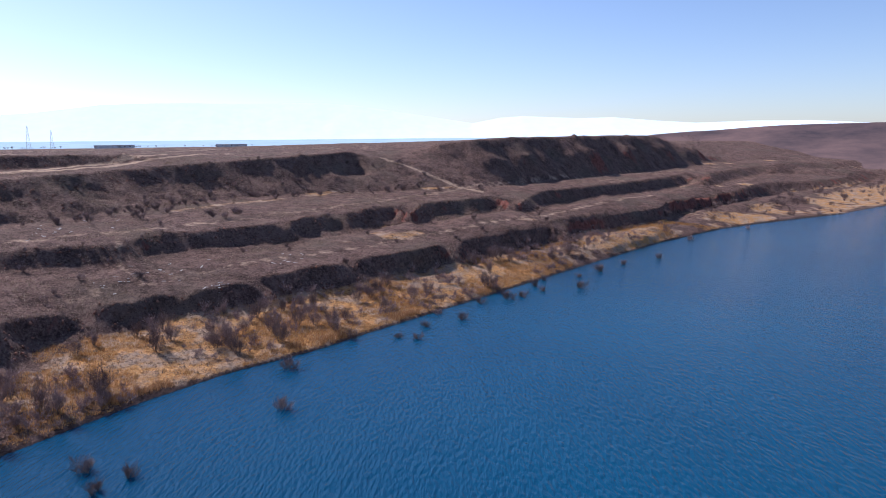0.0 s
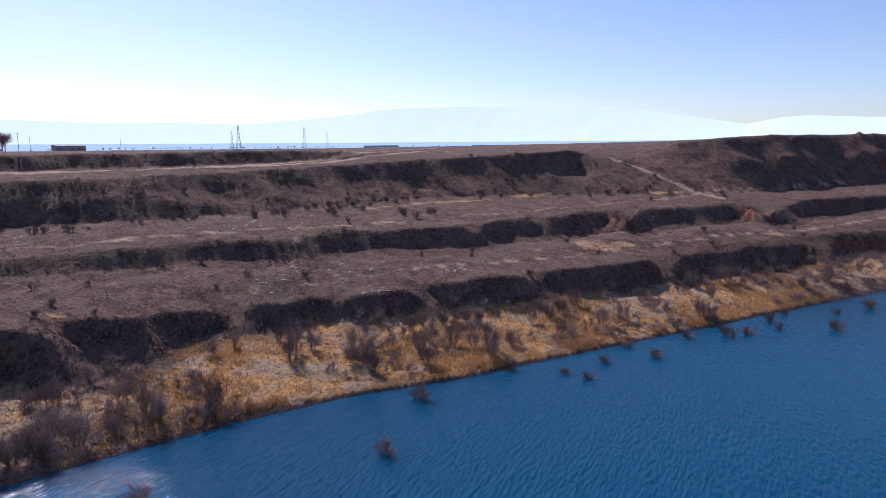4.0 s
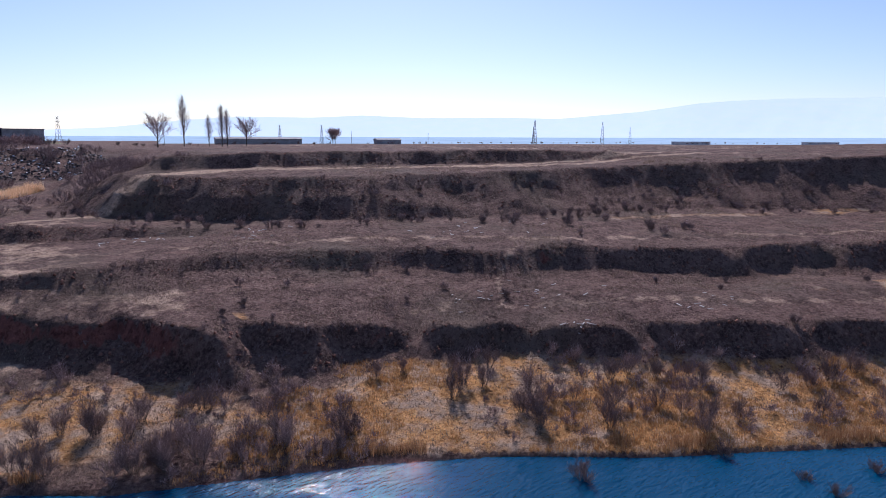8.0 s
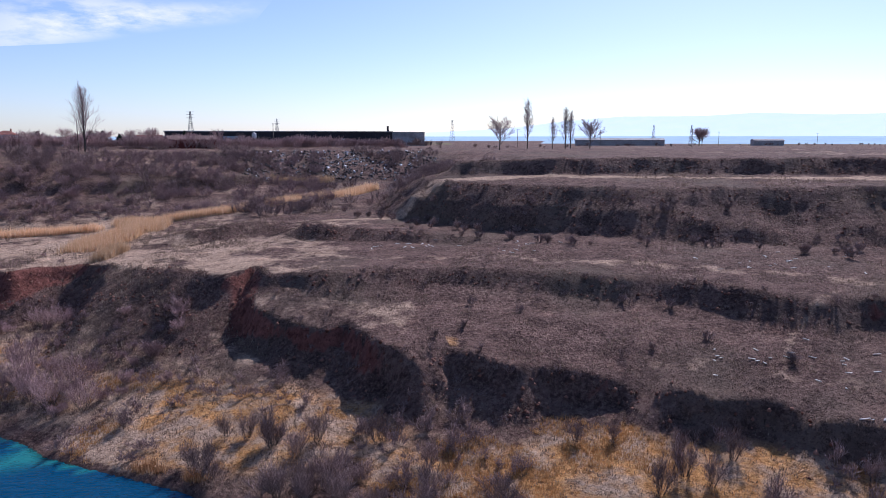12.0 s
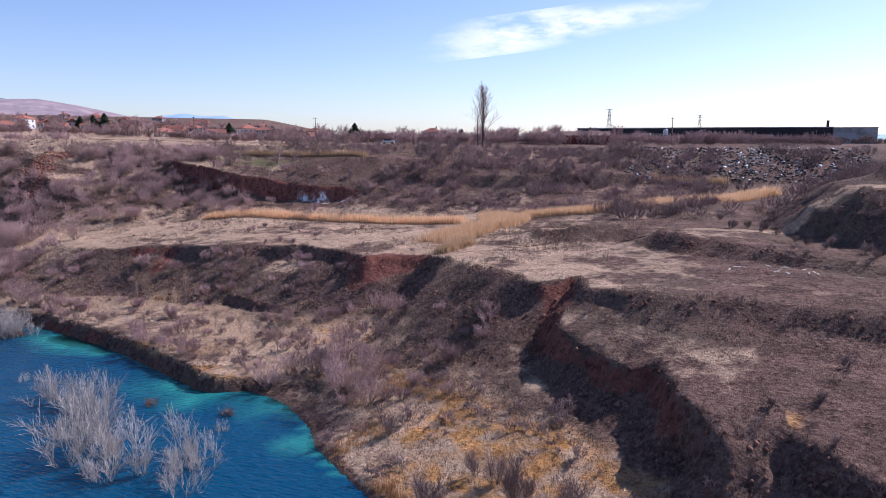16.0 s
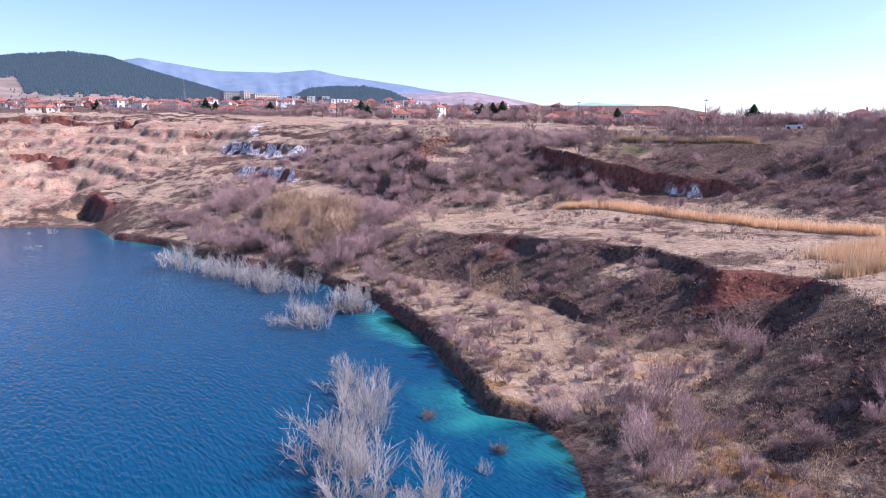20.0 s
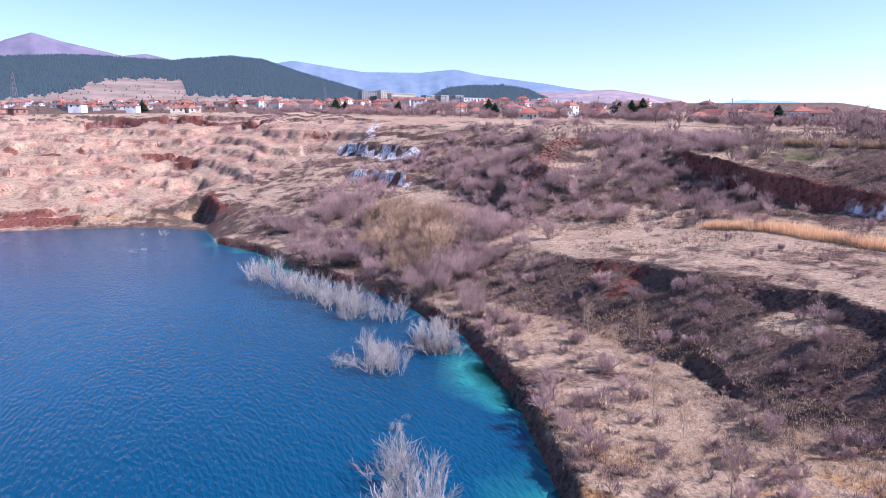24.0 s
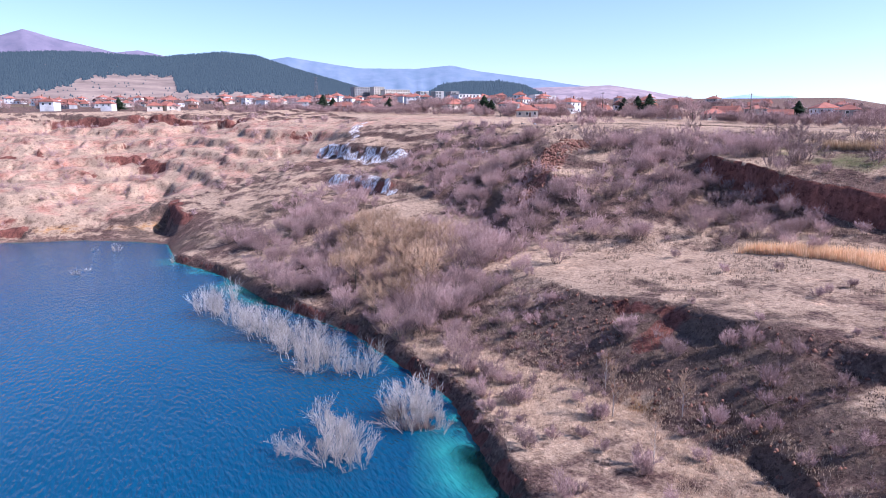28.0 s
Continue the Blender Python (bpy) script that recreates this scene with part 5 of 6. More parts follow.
def roof_mesh(w, d, h, z, over, mat, hip, thick=0.18):
    bm = bmesh.new()
    a, b = w / 2 + over, d / 2 + over
    r = max(0.4, a - b) if hip else a
    pts = [(-a, -b, z), (a, -b, z), (a, b, z), (-a, b, z), (-r, 0, z + h), (r, 0, z + h)]
    v = [bm.verts.new(p) for p in pts] + [bm.verts.new((p[0], p[1], p[2] - thick)) for p in pts[:4]]
    for f in ((0, 1, 5, 4), (2, 3, 4, 5), (1, 2, 5), (3, 0, 4), (6, 7, 1, 0), (7, 8, 2, 1), (8, 9, 3, 2), (9, 6, 0, 3), (9, 8, 7, 6)):
        bm.faces.new([v[k] for k in f])
    return solid("roof", bm, mat)


def house(w, d, h, rise, wall, roof, hip, label, floors=1):
    root = thing("house", label, "house", "village houses")
    part("wall", solid("wall", box(w, d, h + 1.2, z=-1.2), wall), root)
    part("roof", roof_mesh(w, d, rise, h, 0.5, roof, hip), root)
    pane = solid("window", box(1.1, 0.1, 1.2, edge=0.02), GLASS)
    side = solid("window", box(0.1, 1.1, 1.2, edge=0.02), GLASS)
    frame_me = solid("window_frame", box(1.4, 0.06, 1.5, z=-0.15), WALLS[1])
    for f in range(floors):
        z = 1.0 + f * 2.8
        for k in range(int(w // 3)):
            x = -w / 2 + 1.6 + k * (w - 3.2) / max(1, int(w // 3) - 1)
            for s in (-1, 1):
                p = part("window", pane, root, m=pose(x, s * (d / 2 + 0.06), z))
                part("window_frame", frame_me, p, m=pose(0, -s * 0.03, 0))
        for y in (-d / 4, d / 4):
            for s in (-1, 1):
                part("window", side, root, m=pose(s * (w / 2 + 0.03), y, z))
    part("door", solid("door", box(1.0, 0.12, 2.1, edge=0.02), ROOFS[2]), root, m=pose(w * 0.12, -d / 2 - 0.05, 0))
    part("chimney", solid("chimney", box(0.6, 0.6, rise + 0.9), WALLS[2]), root, m=pose(w * 0.2, d * 0.12, h))
    return root


hr = np.random.default_rng(11)
KINDS = [house(10.5, 8, 3.2, 2.6, WALLS[0], ROOFS[0], True, "single-storey cream house with an orange tiled hip roof"),
         house(9, 8.5, 5.8, 2.4, WALLS[1], ROOFS[0], True, "two-storey white house with an orange tiled roof", 2),
         house(12, 8, 3.0, 2.8, WALLS[2], ROOFS[1], False, "low brick house with a red gable roof"),
         house(9.5, 7.5, 5.6, 2.0, WALLS[3], ROOFS[1], True, "two-storey grey house with a red hip roof", 2),
         house(11, 7, 3.0, 2.2, WALLS[1], ROOFS[2], False, "white house with a dark brown gable roof")]


def house_at(k, x, y, turn, size=1.0):
    ob = copy_thing(KINDS[k], pose(x, y, float(land_z(x, y)), 0, 0, turn))
    ob.scale = (size,) * 3


def land_z(x, y):
    """The height of the land also beyond the pit."""
    x, y = np.asarray(x, float), np.asarray(y, float)
    b = np.clip(np.maximum.reduce([X0 + 60 - x, x - X1 + 60, y - Y1 + 60, Y0 + 60 - y]) / 60, 0, 1)
    return floor_z(x, y) * (1 - b) + plateau(x, y) * b


for k, x, y, turn in ((2, -193, 231, 20), (0, -208, 260, 60), (2, -214, 274, 10), (4, -161, 238, 65), (0, -147, 245, 70), (2, -161, 266, 20), (3, -155, 275, 80), (2, -141, 271, 40), (1, -126, 274, 60), (3, -116, 272, 30), (2, -134, 302, 50),
                      (1, -381, 159, 70), (2, -336, 170, 60), (0, -304, 172, 30), (0, -247, 202, 70), (3, -239, 217, 20), (0, -189, 195, 60), (2, -203, 212, 80), (2, -247, 259, 30), (0, -236, 262, 75), (1, -225, 240, 15), (2, -178, 252, 35),
                      (4, -44, 262, 20), (3, -30, 262, 5), (2, -10, 284, 15), (4, -60, 270, 30), (2, -82, 262, 60), (3, -100, 290, 10), (2, 10, 300, 20), (4, -22, 300, 40)):
    house_at(k, x, y, turn, hr.uniform(0.66, 0.8))
for x, y in [(hr.uniform(-900, -420), hr.uniform(-160, 420)) for _ in range(120)]:
    if -0.9 * x + 0.44 * y > 500:
        house_at(int(hr.integers(5)), x, y, hr.uniform(0, 180), hr.uniform(0.9, 1.15))
for x, y in [(hr.uniform(-400, -215), hr.uniform(215, 420)) for _ in range(26)]:
    house_at(int(hr.integers(5)), x, y, hr.uniform(0, 180), hr.uniform(0.75, 0.9))


def cottage(w, d, h, rise, wall, roof, label):
    root = thing("house", label, "house", "far village houses")
    part("wall", solid("wall", box(w, d, h + 1.5, z=-1.5), wall), root)
    part("roof", roof_mesh(w, d, rise, h, 0.5, roof, True), root)
    pane = solid("window", box(0.1, 1.1, 1.2, edge=0.02), GLASS)
    for y in (-d / 4, d / 4):
        part("window", pane, root, m=pose(w / 2 + 0.03, y, h - 2.0))
    part("chimney", solid("chimney", box(0.6, 0.6, rise + 0.7), WALLS[2]), root, m=pose(w * 0.2, d * 0.12, h))
    return root


FAR_KINDS = [cottage(9, 9, 3.4, 2.6, WALLS[0], ROOFS[0], "small cream cottage with an orange roof among gardens"), cottage(10, 8, 5.6, 2.4, WALLS[1], ROOFS[1], "white two-storey house with a dull red roof"),
             cottage(9, 8, 3.2, 2.4, WALLS[3], ROOFS[1], "grey cottage with a dull red roof"), cottage(8, 7, 3.0, 2.2, WALLS[2], ROOFS[2], "small brick cottage with a brown roof")]
for _ in range(95):
    a, d = radians(hr.uniform(150, 193)), hr.uniform(400, 860)
    x, y = 45 + math.cos(a) * d, 45 + math.sin(a) * d
    ob = copy_thing(FAR_KINDS[int(hr.integers(4))], pose(x, y, float(land_z(x, y)), 0, 0, hr.uniform(-50, 50)))
    ob.scale = (hr.uniform(0.75, 1.05),) * 3
remove(KINDS + FAR_KINDS)


def block(x, y, base, w, d, floors, turn, wall, label):
    """A flat-roofed block of flats."""
    root = thing("apartment_block", label, "apartment block", "blocks of flats")
    h = floors * 2.9
    part("wall", solid("wall", box(w, d, h + 14, z=-14), wall), root)
    part("roof", solid("roof", box(w + 0.6, d + 0.6, 0.5, z=h), CONCRETE), root)
    me = solid("window", box(1.6, 0.16, 1.5, edge=0.02), GLASS)
    for f in range(floors):
        for k in range(int(w // 3.4)):
            part("window", me, root, m=pose(-w / 2 + 1.9 + k * 3.4, -d / 2 - 0.02, 0.9 + f * 2.9))
    root.matrix_basis = pose(x, y, base - 3.5, 0, 0, turn)


for x, y, base, w, d, floors, turn, wall, label in ((-806, 342, 60, 26, 12, 6, 96, WALLS[3], "grey panel block of flats with rows of dark windows"), (-790, 356, 60, 14, 12, 6, 96, WALLS[0], "cream panel block of flats"),
                                                    (-775, 374, 59, 34, 12, 5, 96, WALLS[0], "long cream block of flats"), (-506, 332, 40, 22, 14, 6, 96, WALLS[1], "large white windowed block above the village"),
                                                    (-641, 351, 54, 10, 10, 4, 96, WALLS[3], "small grey block of flats"), (-636, 366, 54, 10, 10, 4, 96, WALLS[3], "small grey block of flats"), (-637, 384, 54, 10, 10, 4, 96, WALLS[3], "small grey block of flats"),
                                                    (-476, 384, 45, 8, 9, 4, 96, WALLS[1], "narrow white tower block"), (-470, 393, 44, 8, 9, 4, 96, WALLS[1], "narrow white tower block"), (-560, 400, 47, 22, 10, 3, 96, WALLS[0], "low cream block of flats")):
    block(x, y, base, w, d, floors, turn, wall, label)

# ---- factory ----
CLAD = plain("dark_cladding", (0.018, 0.016, 0.022), (0.035, 0.03, 0.04), 0.6, 0.4)
hall = thing("factory_hall", "long dark-clad factory hall with white loading doors", "factory")
part("wall", solid("wall", box(131, 40, 8.6, z=-0.5), CLAD), hall, m=pose(0, 20, 0))
part("roof", solid("roof", box(132, 41, 0.5), WALLS[3]), hall, m=pose(0, 20, 8.1))
door_me = solid("loading_door", box(3.4, 0.3, 4.2, edge=0.03), WALLS[1])
for x in (3.5, 25.5, 36.5):
    part("loading_door", door_me, hall, "white loading door", pose(x, -0.1, 0))
rib = solid("cladding_rib", box(0.25, 0.16, 8.0), CLAD)
for k in range(44):
    part("cladding_rib", rib, hall, m=pose(-64.5 + k * 3, -0.08, 0))
hall.matrix_basis = pose(63.5, 417, 27.6, 0, 0, -1.5)
annex = thing("factory_annex", "grey flat-roofed factory annex with a chimney", "factory")
part("wall", solid("wall", box(20, 16, 8.4, z=-0.5), WALLS[3]), annex)
part("roof", solid("roof", box(20.6, 16.6, 0.4), CONCRETE), annex, m=pose(0, 0, 7.9))
part("chimney", solid("chimney", box(1.2, 1.2, 12), CLAD), annex, m=pose(-11.5, 2, 0))
annex.matrix_basis = pose(139.5, 424, 27.6, 0, 0, -1.5)
tank = thing("storage_silo", "white cylindrical silo beside the factory wall", "silo", "silos")
bm = bmesh.new()
bmesh.ops.create_cone(bm, cap_ends=True, segments=20, radius1=1.3, radius2=1.3, depth=7)
bmesh.ops.translate(bm, vec=(0, 0, 3.5), verts=bm.verts)
part("shell", solid("shell", bm, WALLS[1]), tank)
bm = bmesh.new()
bmesh.ops.create_cone(bm, cap_ends=True, segments=20, radius1=1.4, radius2=0.3, depth=0.8)
part("cap", solid("cap", bm, STEEL), tank, m=pose(0, 0, 7.4))
tank.matrix_basis = pose(48, 405, 27.6)
plant_room = thing("filter_plant", "pale blue filter plant with pipes at the factory", "machinery")
part("housing", solid("housing", box(9, 5, 5.5, edge=0.1), plain("pale_blue", (0.3, 0.4, 0.46), (0.4, 0.5, 0.56), 0.6, 2)), plant_room)
for k in range(3):
    part("pipe", mesh_of("pipe", *rods([(7 + k * 1.8, 0, 0, 7 + k * 1.8, 0, 5, 0.3, 0.3), (7 + k * 1.8, 0, 5, 4, 0, 5, 0.3, 0.3)]), STEEL), plant_room)
plant_room.matrix_basis = pose(36, 402, 27.6)
shed = thing("red_shed", "long low red barn with a pale roof", "barn")
part("wall", solid("wall", box(15, 8, 3.2, z=-0.4), plain("red_wall", (0.16, 0.04, 0.035), (0.24, 0.07, 0.055), 0.9, 2)), shed)
part("roof", roof_mesh(15, 8, 1.4, 2.8, 0.4, ROOFS[2], False), shed)
part("door", solid("door", box(2.4, 0.2, 2.3), ROOFS[2]), shed, m=pose(2, -4.05, 0))
shed.matrix_basis = pose(33, 243, float(land_z(33, 243)), 0, 0, 12)
for x, y, w in ((278, 444, 30), (310, 446, 36), (432, 466, 22)):
    far_shed = thing("warehouse", "low grey warehouse on the plain", "warehouse", "warehouses")
    part("wall", solid("wall", box(w, 10, 4.5, z=-0.5), WALLS[3]), far_shed)
    part("roof", roof_mesh(w, 10, 1.2, 4.0, 0.4, CONCRETE, False), far_shed)
    far_shed.matrix_basis = pose(x, y, float(land_z(x, y)), 0, 0, -20)
for x, y in ((900, 420), (1100, 330)):
    far_shed = thing("warehouse", "white-roofed hall far out on the plain", "warehouse", "warehouses")
    part("wall", solid("wall", box(46, 16, 3.6), WALLS[1]), far_shed)
    part("roof", solid("roof", box(47, 17, 0.5), WALLS[1]), far_shed, m=pose(0, 0, 3.6))
    far_shed.matrix_basis = pose(x, y, float(land_z(x, y)), 0, 0, 110)


# ---- masts and poles ----
def pylon(height, wide):
    rows = []
    for a, b in ((-1, -1), (1, -1), (1, 1), (-1, 1)):
        rows.append((a * wide, b * wide, -0.5, a * 0.35, b * 0.35, height, 0.16, 0.1))
    for k in range(7):
        z0, z1 = height * k / 7, height * (k + 1) / 7
        w0, w1 = wide + (0.35 - wide) * k / 7, wide + (0.35 - wide) * (k + 1) / 7
        for a, b, c, d in ((-1, -1, 1, -1), (1, -1, 1, 1), (1, 1, -1, 1), (-1, 1, -1, -1)):
            rows.append((a * w0, b * w0, z0, c * w1, d * w1, z1, 0.08, 0.08))
            rows.append((c * w0, d * w0, z0, a * w1, b * w1, z1, 0.08, 0.08))
    root = thing("pylon", "grey steel lattice power pylon", "pylon", "pylons")
    part("lattice", mesh_of("lattice", *rods(rows), STEEL), root)
    for z in (0.8, 0.9, 0.98):
        part("crossarm", mesh_of("crossarm", *rods([(-wide * 1.4, 0, height * z, wide * 1.4, 0, height * z, 0.12, 0.12)]), STEEL), root)
    return root


mast = pylon(24, 2.2)
for x, y, s in ((-4, 560, 1), (60, 640, 0.9), (278, 867, 1.2), (560, 861, 1.1), (-849, -53, 1.6), (-822, 288, 1.3), (480, 340, 0.8), (560, 330, 0.8), (640, 470, 0.8), (400, 520, 0.7), (720, 400, 0.8)):
    m_ = copy_thing(mast, pose(x, y, float(land_z(x, y)), 0, 0, 30))
    m_.scale = (s,) * 3
remove([mast])
pole = thing("utility_pole", "wooden utility pole with a crossbar and insulators", "utility pole", "utility poles")
part("post", mesh_of("post", *rods([(0, 0, -0.5, 0, 0, 9, 0.16, 0.11)]), BARK), pole)
part("crossbar", mesh_of("crossbar", *rods([(-1, 0, 8.6, 1, 0, 8.6, 0.07, 0.07)]), BARK), pole)
for k in (-0.9, 0, 0.9):
    part("insulator", mesh_of("insulator", *rods([(k, 0, 8.6, k, 0, 8.95, 0.06, 0.04)]), WALLS[1]), pole)
for x, y in ((6, 210), (-127, 240), (-216, 178), (-300, 150), (-170, 215), (-60, 225), (60, 250), (180, 330), (240, 360), (330, 380), (420, 400), (260, 300), (-345, 120)):
    copy_thing(pole, pose(x, y, float(land_z(x, y)), 0, 0, hr.uniform(0, 180)))
remove([pole])

# ---- trees of the plain and the village ----
poplar = [plant("poplar", bare_tree(100 + k, 17, 0.28, 1.5, 0.12, 1.0, 2, TWIG, BARK, True, 34, 0.02), ("trunk", "crown"), "tall slim leafless poplar on the plain", "tree", "poplars") for k in range(2)]
for x, y, s in ((162, 266, 1.12), (176, 273, 0.75), (181, 271, 0.98), (183, 270, 0.9)):
    ob = copy_thing(poplar[int(hr.integers(2))], pose(x, y, float(land_z(x, y)), 0, 0, hr.uniform(0, 360)))
    ob.scale = (s, s, s)
big = plant("poplar", bare_tree(110, 17.5, 0.36, 2.5, 0.34, 0.95, 2, TWIG_RED, BARK, True, 34, 0.022), ("trunk", "crown"), "tall bare poplar with upswept branches by the rim track", "tree", "poplars")
big.matrix_basis = pose(8, 209, float(land_z(8, 209)))
round_tree = [plant("bare_tree", bare_tree(120 + k, 11, 0.24, 1.4, 0.85, 0.85, 3, TWIG_RED, BARK, False, 18, 0.024), ("trunk", "crown"), "leafless round-crowned tree near the village", "tree", "bare trees") for k in range(3)]
tree_spots = [(145, 250), (192, 270), (348, 428), (352, 431), (345, 424), (-96, 255), (-88, 252), (-104, 262), (-230, 196), (-262, 190), (-218, 172), (-285, 180), (-20, 250), (-70, 245), (-52, 250), (48, 262), (-150, 225), (-170, 228), (-200, 190), (-320, 140), (-310, 160), (-240, 180)]
tree_spots += [(hr.uniform(-420, -120), hr.uniform(190, 330)) for _ in range(60)] + [(hr.uniform(-700, -330), hr.uniform(-60, 250)) for _ in range(60)] + [(hr.uniform(-120, 40), hr.uniform(250, 330)) for _ in range(30)]
for x, y in tree_spots:
    ob = copy_thing(round_tree[int(hr.integers(3))], pose(x, y, float(land_z(x, y)), 0, 0, hr.uniform(0, 360)))
    ob.scale = (hr.uniform(0.5, 0.85) if y < 400 and (x, y) not in ((145, 250), (192, 270)) else 1.45,) * 3
conifers = [plant("conifer", pine(130 + k, 11, 4.0), ("trunk", "foliage"), "dark green conifer in the village", "tree", "conifers") for k in range(2)]
for x, y, s in ((-48, 232, 0.85), (-210, 258, 0.75), (-206, 262, 0.85), (-202, 265, 0.95), (-358, 165, 1.0), (-253, 212, 0.95), (-346, 201, 0.8), (-143, 283, 0.8), (-128, 296, 0.75), (-11, 314, 0.75), (-6, 322, 0.6), (-34, 307, 0.7), (-355, 170, 0.8), (-420, 60, 0.9), (-440, 120, 0.8), (-250, 214, 0.7), (20, 330, 0.8)):
    ob = copy_thing(conifers[int(hr.integers(2))], pose(x, y, float(land_z(x, y)), 0, 0, hr.uniform(0, 360)))
    ob.scale = (s * 1.55, s * 1.55, s * 0.8)
remove(poplar + round_tree + conifers)
hedge = bush(95, 3.2, 1.3, TWIG_RED, 9, 0.04, 2, 0.25, 0.05)[1]
def band(n, line, wide):
    d = dense([(a, b, 0) for a, b in line], 1.0)
    return [(p[0] + hr.normal(0, wide), p[1] + hr.normal(0, wide)) for p in d[hr.integers(len(d), size=n)]]
joined("hedgerow", hedge, band(560, [(-360, 110), (-260, 165), (-190, 205), (-120, 232), (-60, 228), (10, 236), (60, 255), (110, 270)], 5), hr, 0.6, 1.25, "leafless hedges and gardens along the village edge", "hedge", TWIG_RED)
joined("hedgerow", hedge, band(640, [(-760, -60), (-600, 80), (-480, 150), (-380, 230), (-260, 300), (-130, 320), (0, 330)], 26), hr, 0.9, 1.6, "leafless gardens between the houses", "hedge", TWIG)
joined("hedgerow", hedge, band(120, [(120, 290), (200, 330), (330, 400), (480, 420), (640, 380), (760, 200)], 14), hr, 0.2, 0.6, "bare field hedges on the plain", "hedge", TWIG)
joined("hedgerow", hedge, band(170, [(-60, 232), (-10, 226), (20, 236), (60, 250), (90, 300)], 4), hr, 0.7, 1.3, "brown leafless bushes along the rim track", "hedge", TWIG_RED)
joined("hedgerow", hedge, band(110, [(20, 385), (70, 395), (150, 400)], 5), hr, 0.6, 1.3, "bare bushes in front of the factory", "hedge", TWIG)
bpy.data.meshes.remove(hedge)

# ---- a parked car by the rim track ----
car = thing("car", "white hatchback parked on the rim track", "car")
WHITE_PAINT = plain("white_paint", (0.7, 0.7, 0.7), (0.8, 0.8, 0.8), 0.3, 1, spec=0.5)
TYRE = plain("rubber", (0.02, 0.02, 0.02), (0.04, 0.04, 0.04), 0.9, 5)
part("body", solid("body", box(4.1, 1.7, 0.75, z=0.35, edge=0.15), WHITE_PAINT), car)
bm = box(2.3, 1.5, 0.6, x=-0.2, z=1.05, edge=0.1)
part("cabin", solid("cabin", bm, GLASS), car)
for a in (-1.25, 1.25):
    for b in (-0.8, 0.8):
        bm = bmesh.new()
        bmesh.ops.create_cone(bm, cap_ends=True, segments=14, radius1=0.32, radius2=0.32, depth=0.2)
        part("wheel", solid("wheel", bm, TYRE), car, m=pose(a, b, 0.32, 90))
car.matrix_basis = pose(-26, 214, float(land_z(-26, 214)) + 0.02, 0, 0, 20)

# ---- planks and refuse ----
PLANK = plain("bleached_plank", (0.5, 0.47, 0.42), (0.72, 0.69, 0.64), 0.9, 4, 0.3)
plank = tagged(new("plank", solid("plank", box(0.8, 0.16, 0.06, edge=0.01), PLANK)), "bleached plank lying on the dry bench", "plank", "scattered planks")
for cx, cy, n, wide in ((114, 38, 10, 2), (110, 52, 14, 4), (120, 47, 10, 4), (84, 104, 14, 4), (100, 96, 14, 4), (126, 74, 14, 4), (135, 70, 8, 5), (132, 30, 10, 3)):
    for _ in range(n):
        x, y = hr.normal(cx, wide), hr.normal(cy, wide * 0.5)
        ob = copy_thing(plank, pose(x, y, float(floor_z(x, y)) + 0.06, hr.uniform(-8, 8), hr.uniform(-12, 12), hr.uniform(0, 360)))
        ob.scale = (hr.uniform(0.4, 1.3), 1, 1)
remove([plank])
g = np.random.default_rng(5)
spots = np.array(pick(g, 1300, lambda x, y, z, s: (z > 19.5) & (z < 28) & (s > 0.12), (52, 108, 186, 224)) + pick(g, 60, lambda x, y, z, s: (z > 20) & (z < 30), (-150, -120, 135, 175)))
n = len(spots)
c = np.stack([spots[:, 0], spots[:, 1], floor_z(spots[:, 0], spots[:, 1]) + 0.1], -1)
a = g.uniform(0, 6.283, n)
u = np.stack([np.cos(a), np.sin(a), g.normal(0, 0.3, n)], -1) * g.uniform(0.08, 0.4, n)[:, None]
v = np.stack([-np.sin(a), np.cos(a), g.normal(0, 0.5, n)], -1) * g.uniform(0.1, 0.4, n)[:, None]
w = np.array([0, 0, 1.0]) * g.uniform(0.05, 0.2, n)[:, None]
corner = [c - u - v - w, c + u - v - w, c + u + v - w, c - u + v - w, c - u - v + w, c + u - v + w, c + u + v + w, c - u + v + w]
co = np.stack(corner, 1).reshape(-1, 3)
face = np.array([(0, 3, 2, 1), (4, 5, 6, 7), (0, 1, 5, 4), (1, 2, 6, 5), (2, 3, 7, 6), (3, 0, 4, 7)])
RUB = Nodes("refuse", 0.7, spec=0.4)
r = RUB.island()
RUB.colour(RUB.mix(RUB.step(r, 0.84, 0.88), RUB.mix(r, (0.04, 0.036, 0.036), (0.13, 0.10, 0.09)), (0.6, 0.62, 0.66)))
tagged(new("refuse", mesh_of("refuse", co, (np.arange(n)[:, None, None] * 8 + face[None]).reshape(-1, 4), RUB.mat)), "tipped rubble and white refuse on the slope below the factory", "refuse", kind="stuff")

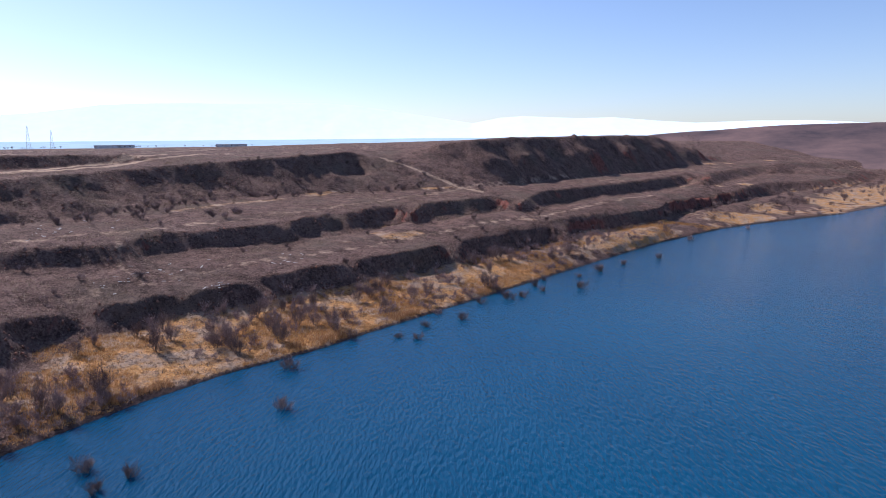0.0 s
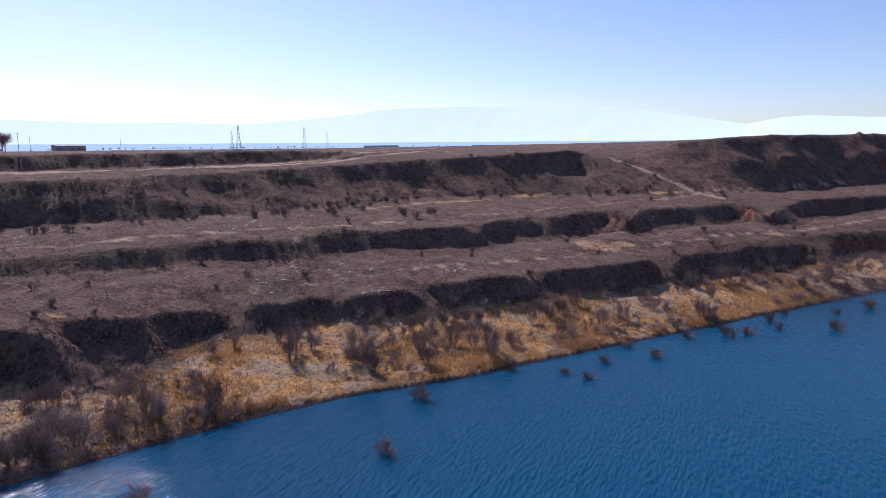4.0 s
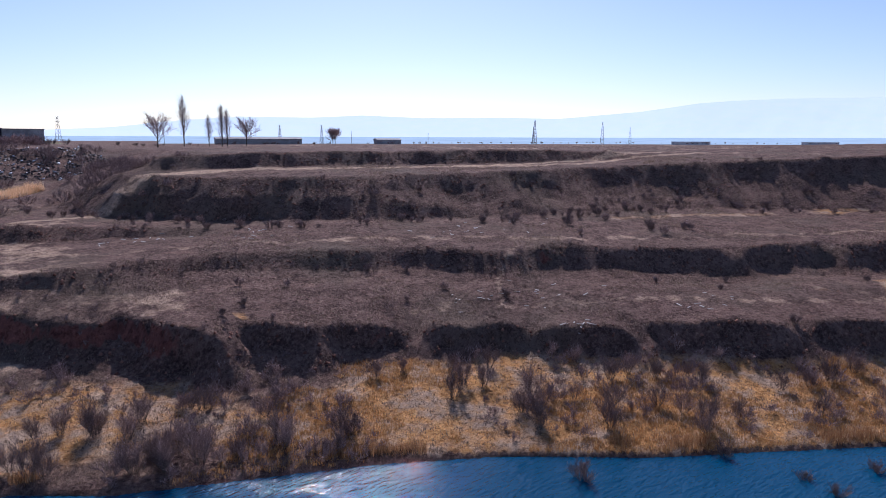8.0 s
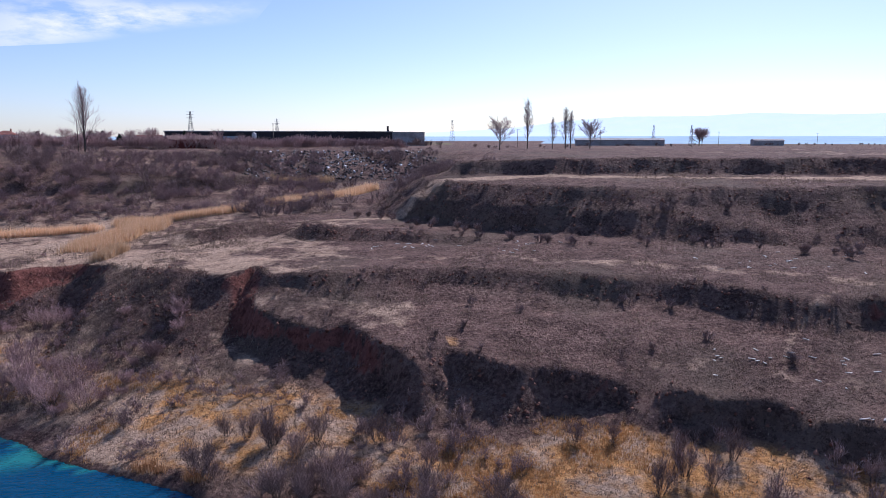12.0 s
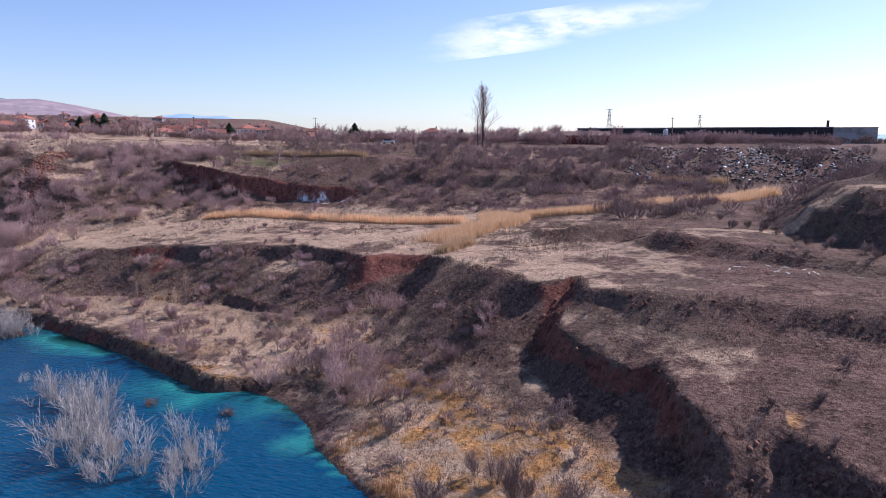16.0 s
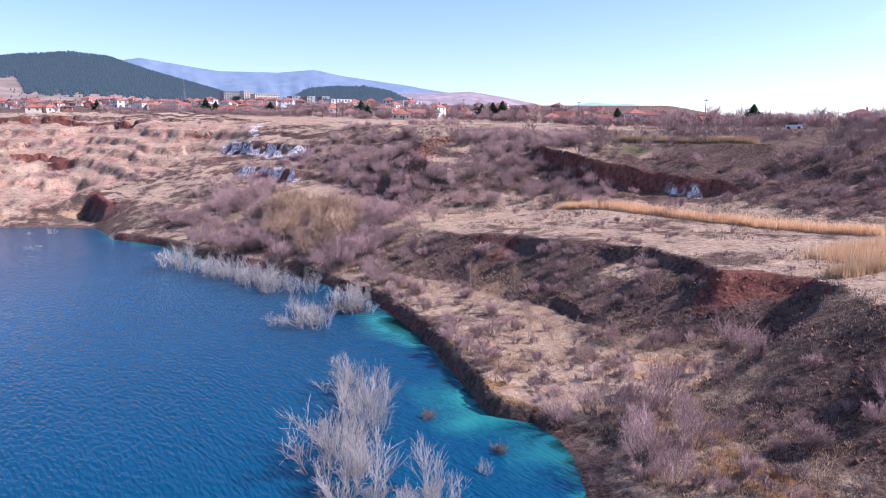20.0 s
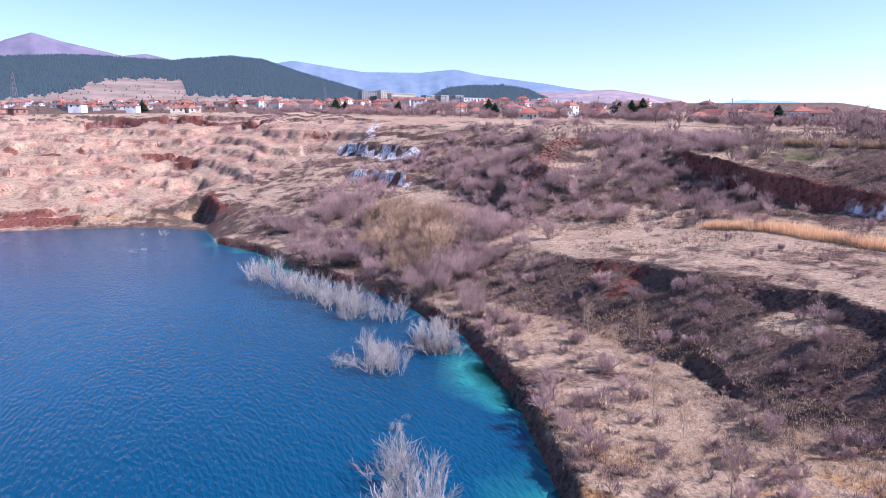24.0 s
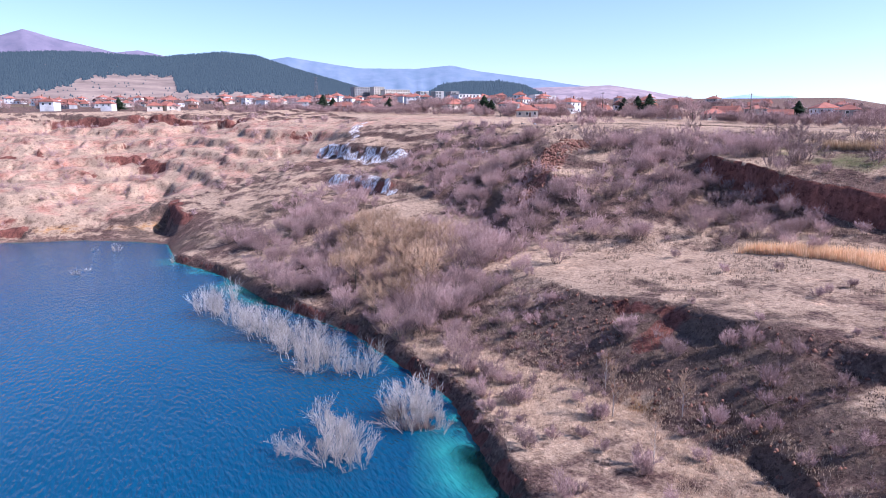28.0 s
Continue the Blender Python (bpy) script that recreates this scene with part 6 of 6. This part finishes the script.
# ---- clods fallen from the scarps ----
spots = pick(g, 2600, lambda x, y, z, s: (z > 1.5) & (s > 0.5), (-60, 200, -50, 125))
slide = dense([(-81, 126, 0), (-90, 137, 0), (-97, 146, 0), (-96, 156, 0)], 0.5)
spots = np.array(spots + [(p[0] + g.normal(0, 2.0), p[1] + g.normal(0, 1.6)) for p in slide[g.integers(len(slide), size=900)]])
n = len(spots)
c = np.stack([spots[:, 0], spots[:, 1], floor_z(spots[:, 0], spots[:, 1])], -1)
size = np.concatenate([g.uniform(0.08, 0.32, n - 900), g.uniform(0.15, 0.55, 900)])[:, None, None]
knob = np.array([(1, 0, 0), (0, 1, 0), (-1, 0, 0), (0, -1, 0), (0, 0, 1), (0, 0, -1)], float)
co = (c[:, None] + knob[None] * size * g.uniform(0.6, 1.3, (n, 6, 3))).reshape(-1, 3)
face = np.array([(0, 1, 4), (1, 2, 4), (2, 3, 4), (3, 0, 4), (1, 0, 5), (2, 1, 5), (3, 2, 5), (0, 3, 5)])
CLOD = Nodes("clod", 0.95, spec=0.1)
CLOD.colour(CLOD.mix(CLOD.island(), (0.12, 0.052, 0.037), (0.32, 0.165, 0.115)))
tagged(new("clods", mesh_of("clods", co, (np.arange(n)[:, None, None] * 6 + face[None]).reshape(-1, 3), CLOD.mat)), "clods of red earth fallen from the scarps", "earth", kind="stuff")

# ---- a thin cloud ----
cn = Nodes("cloud", 1.0, spec=0.0)
cn.t.nodes.remove(cn.b)
# the sheet emits its white itself, in place of sunlight on the cloud
glow = cn.add("ShaderNodeEmission")
glow.inputs[0].default_value, glow.inputs[1].default_value = (0.95, 0.97, 1.0, 1), 1.15
clear = cn.add("ShaderNodeBsdfTransparent")
mixer = cn.add("ShaderNodeMixShader")
body = cn.step(cn.noise(0.0035, 6, 0.6, cn.squash(1, 1, 3.2)), 0.36, 0.6)
cn.put(mixer.inputs[0], cn.math("MULTIPLY", cn.math("MULTIPLY", body, cn.attr("soft")[0]), 1.0))
cn.put(mixer.inputs[1], clear.outputs[0])
cn.put(mixer.inputs[2], glow.outputs[0])
cn.put(cn.t.nodes["Material Output"].inputs["Surface"], mixer.outputs[0])
cu, cv = np.meshgrid(np.linspace(-1, 1, 60), np.linspace(-1, 1, 24))
az, el = np.radians(101 - cu * 11 - cv * 1.5), np.radians(8.6 + cv * 1.7 + cu * 1.2)
co = np.stack([np.cos(az) * 4300, np.sin(az) * 4300, np.tan(el) * 4300 + 30], -1).reshape(-1, 3)
idx = np.arange(60 * 24).reshape(24, 60)
cloud = new("backdrop", mesh_of("cloud", co, np.stack([idx[:-1, :-1], idx[:-1, 1:], idx[1:, 1:], idx[1:, :-1]], -1).reshape(-1, 4), cn.mat, True))
soft = np.clip(1.15 - np.hypot(cu, cv * (1 + 0.5 * np.sin(cu * 3))), 0, 1) ** 1.2
layer = cloud.data.attributes.new("soft", "FLOAT_COLOR", "POINT")
layer.data.foreach_set("color", np.repeat(soft.ravel(), 4).astype(np.float32))
tagged(cloud, "thin white streak of cloud in a clear sky", "cloud", kind="structure")
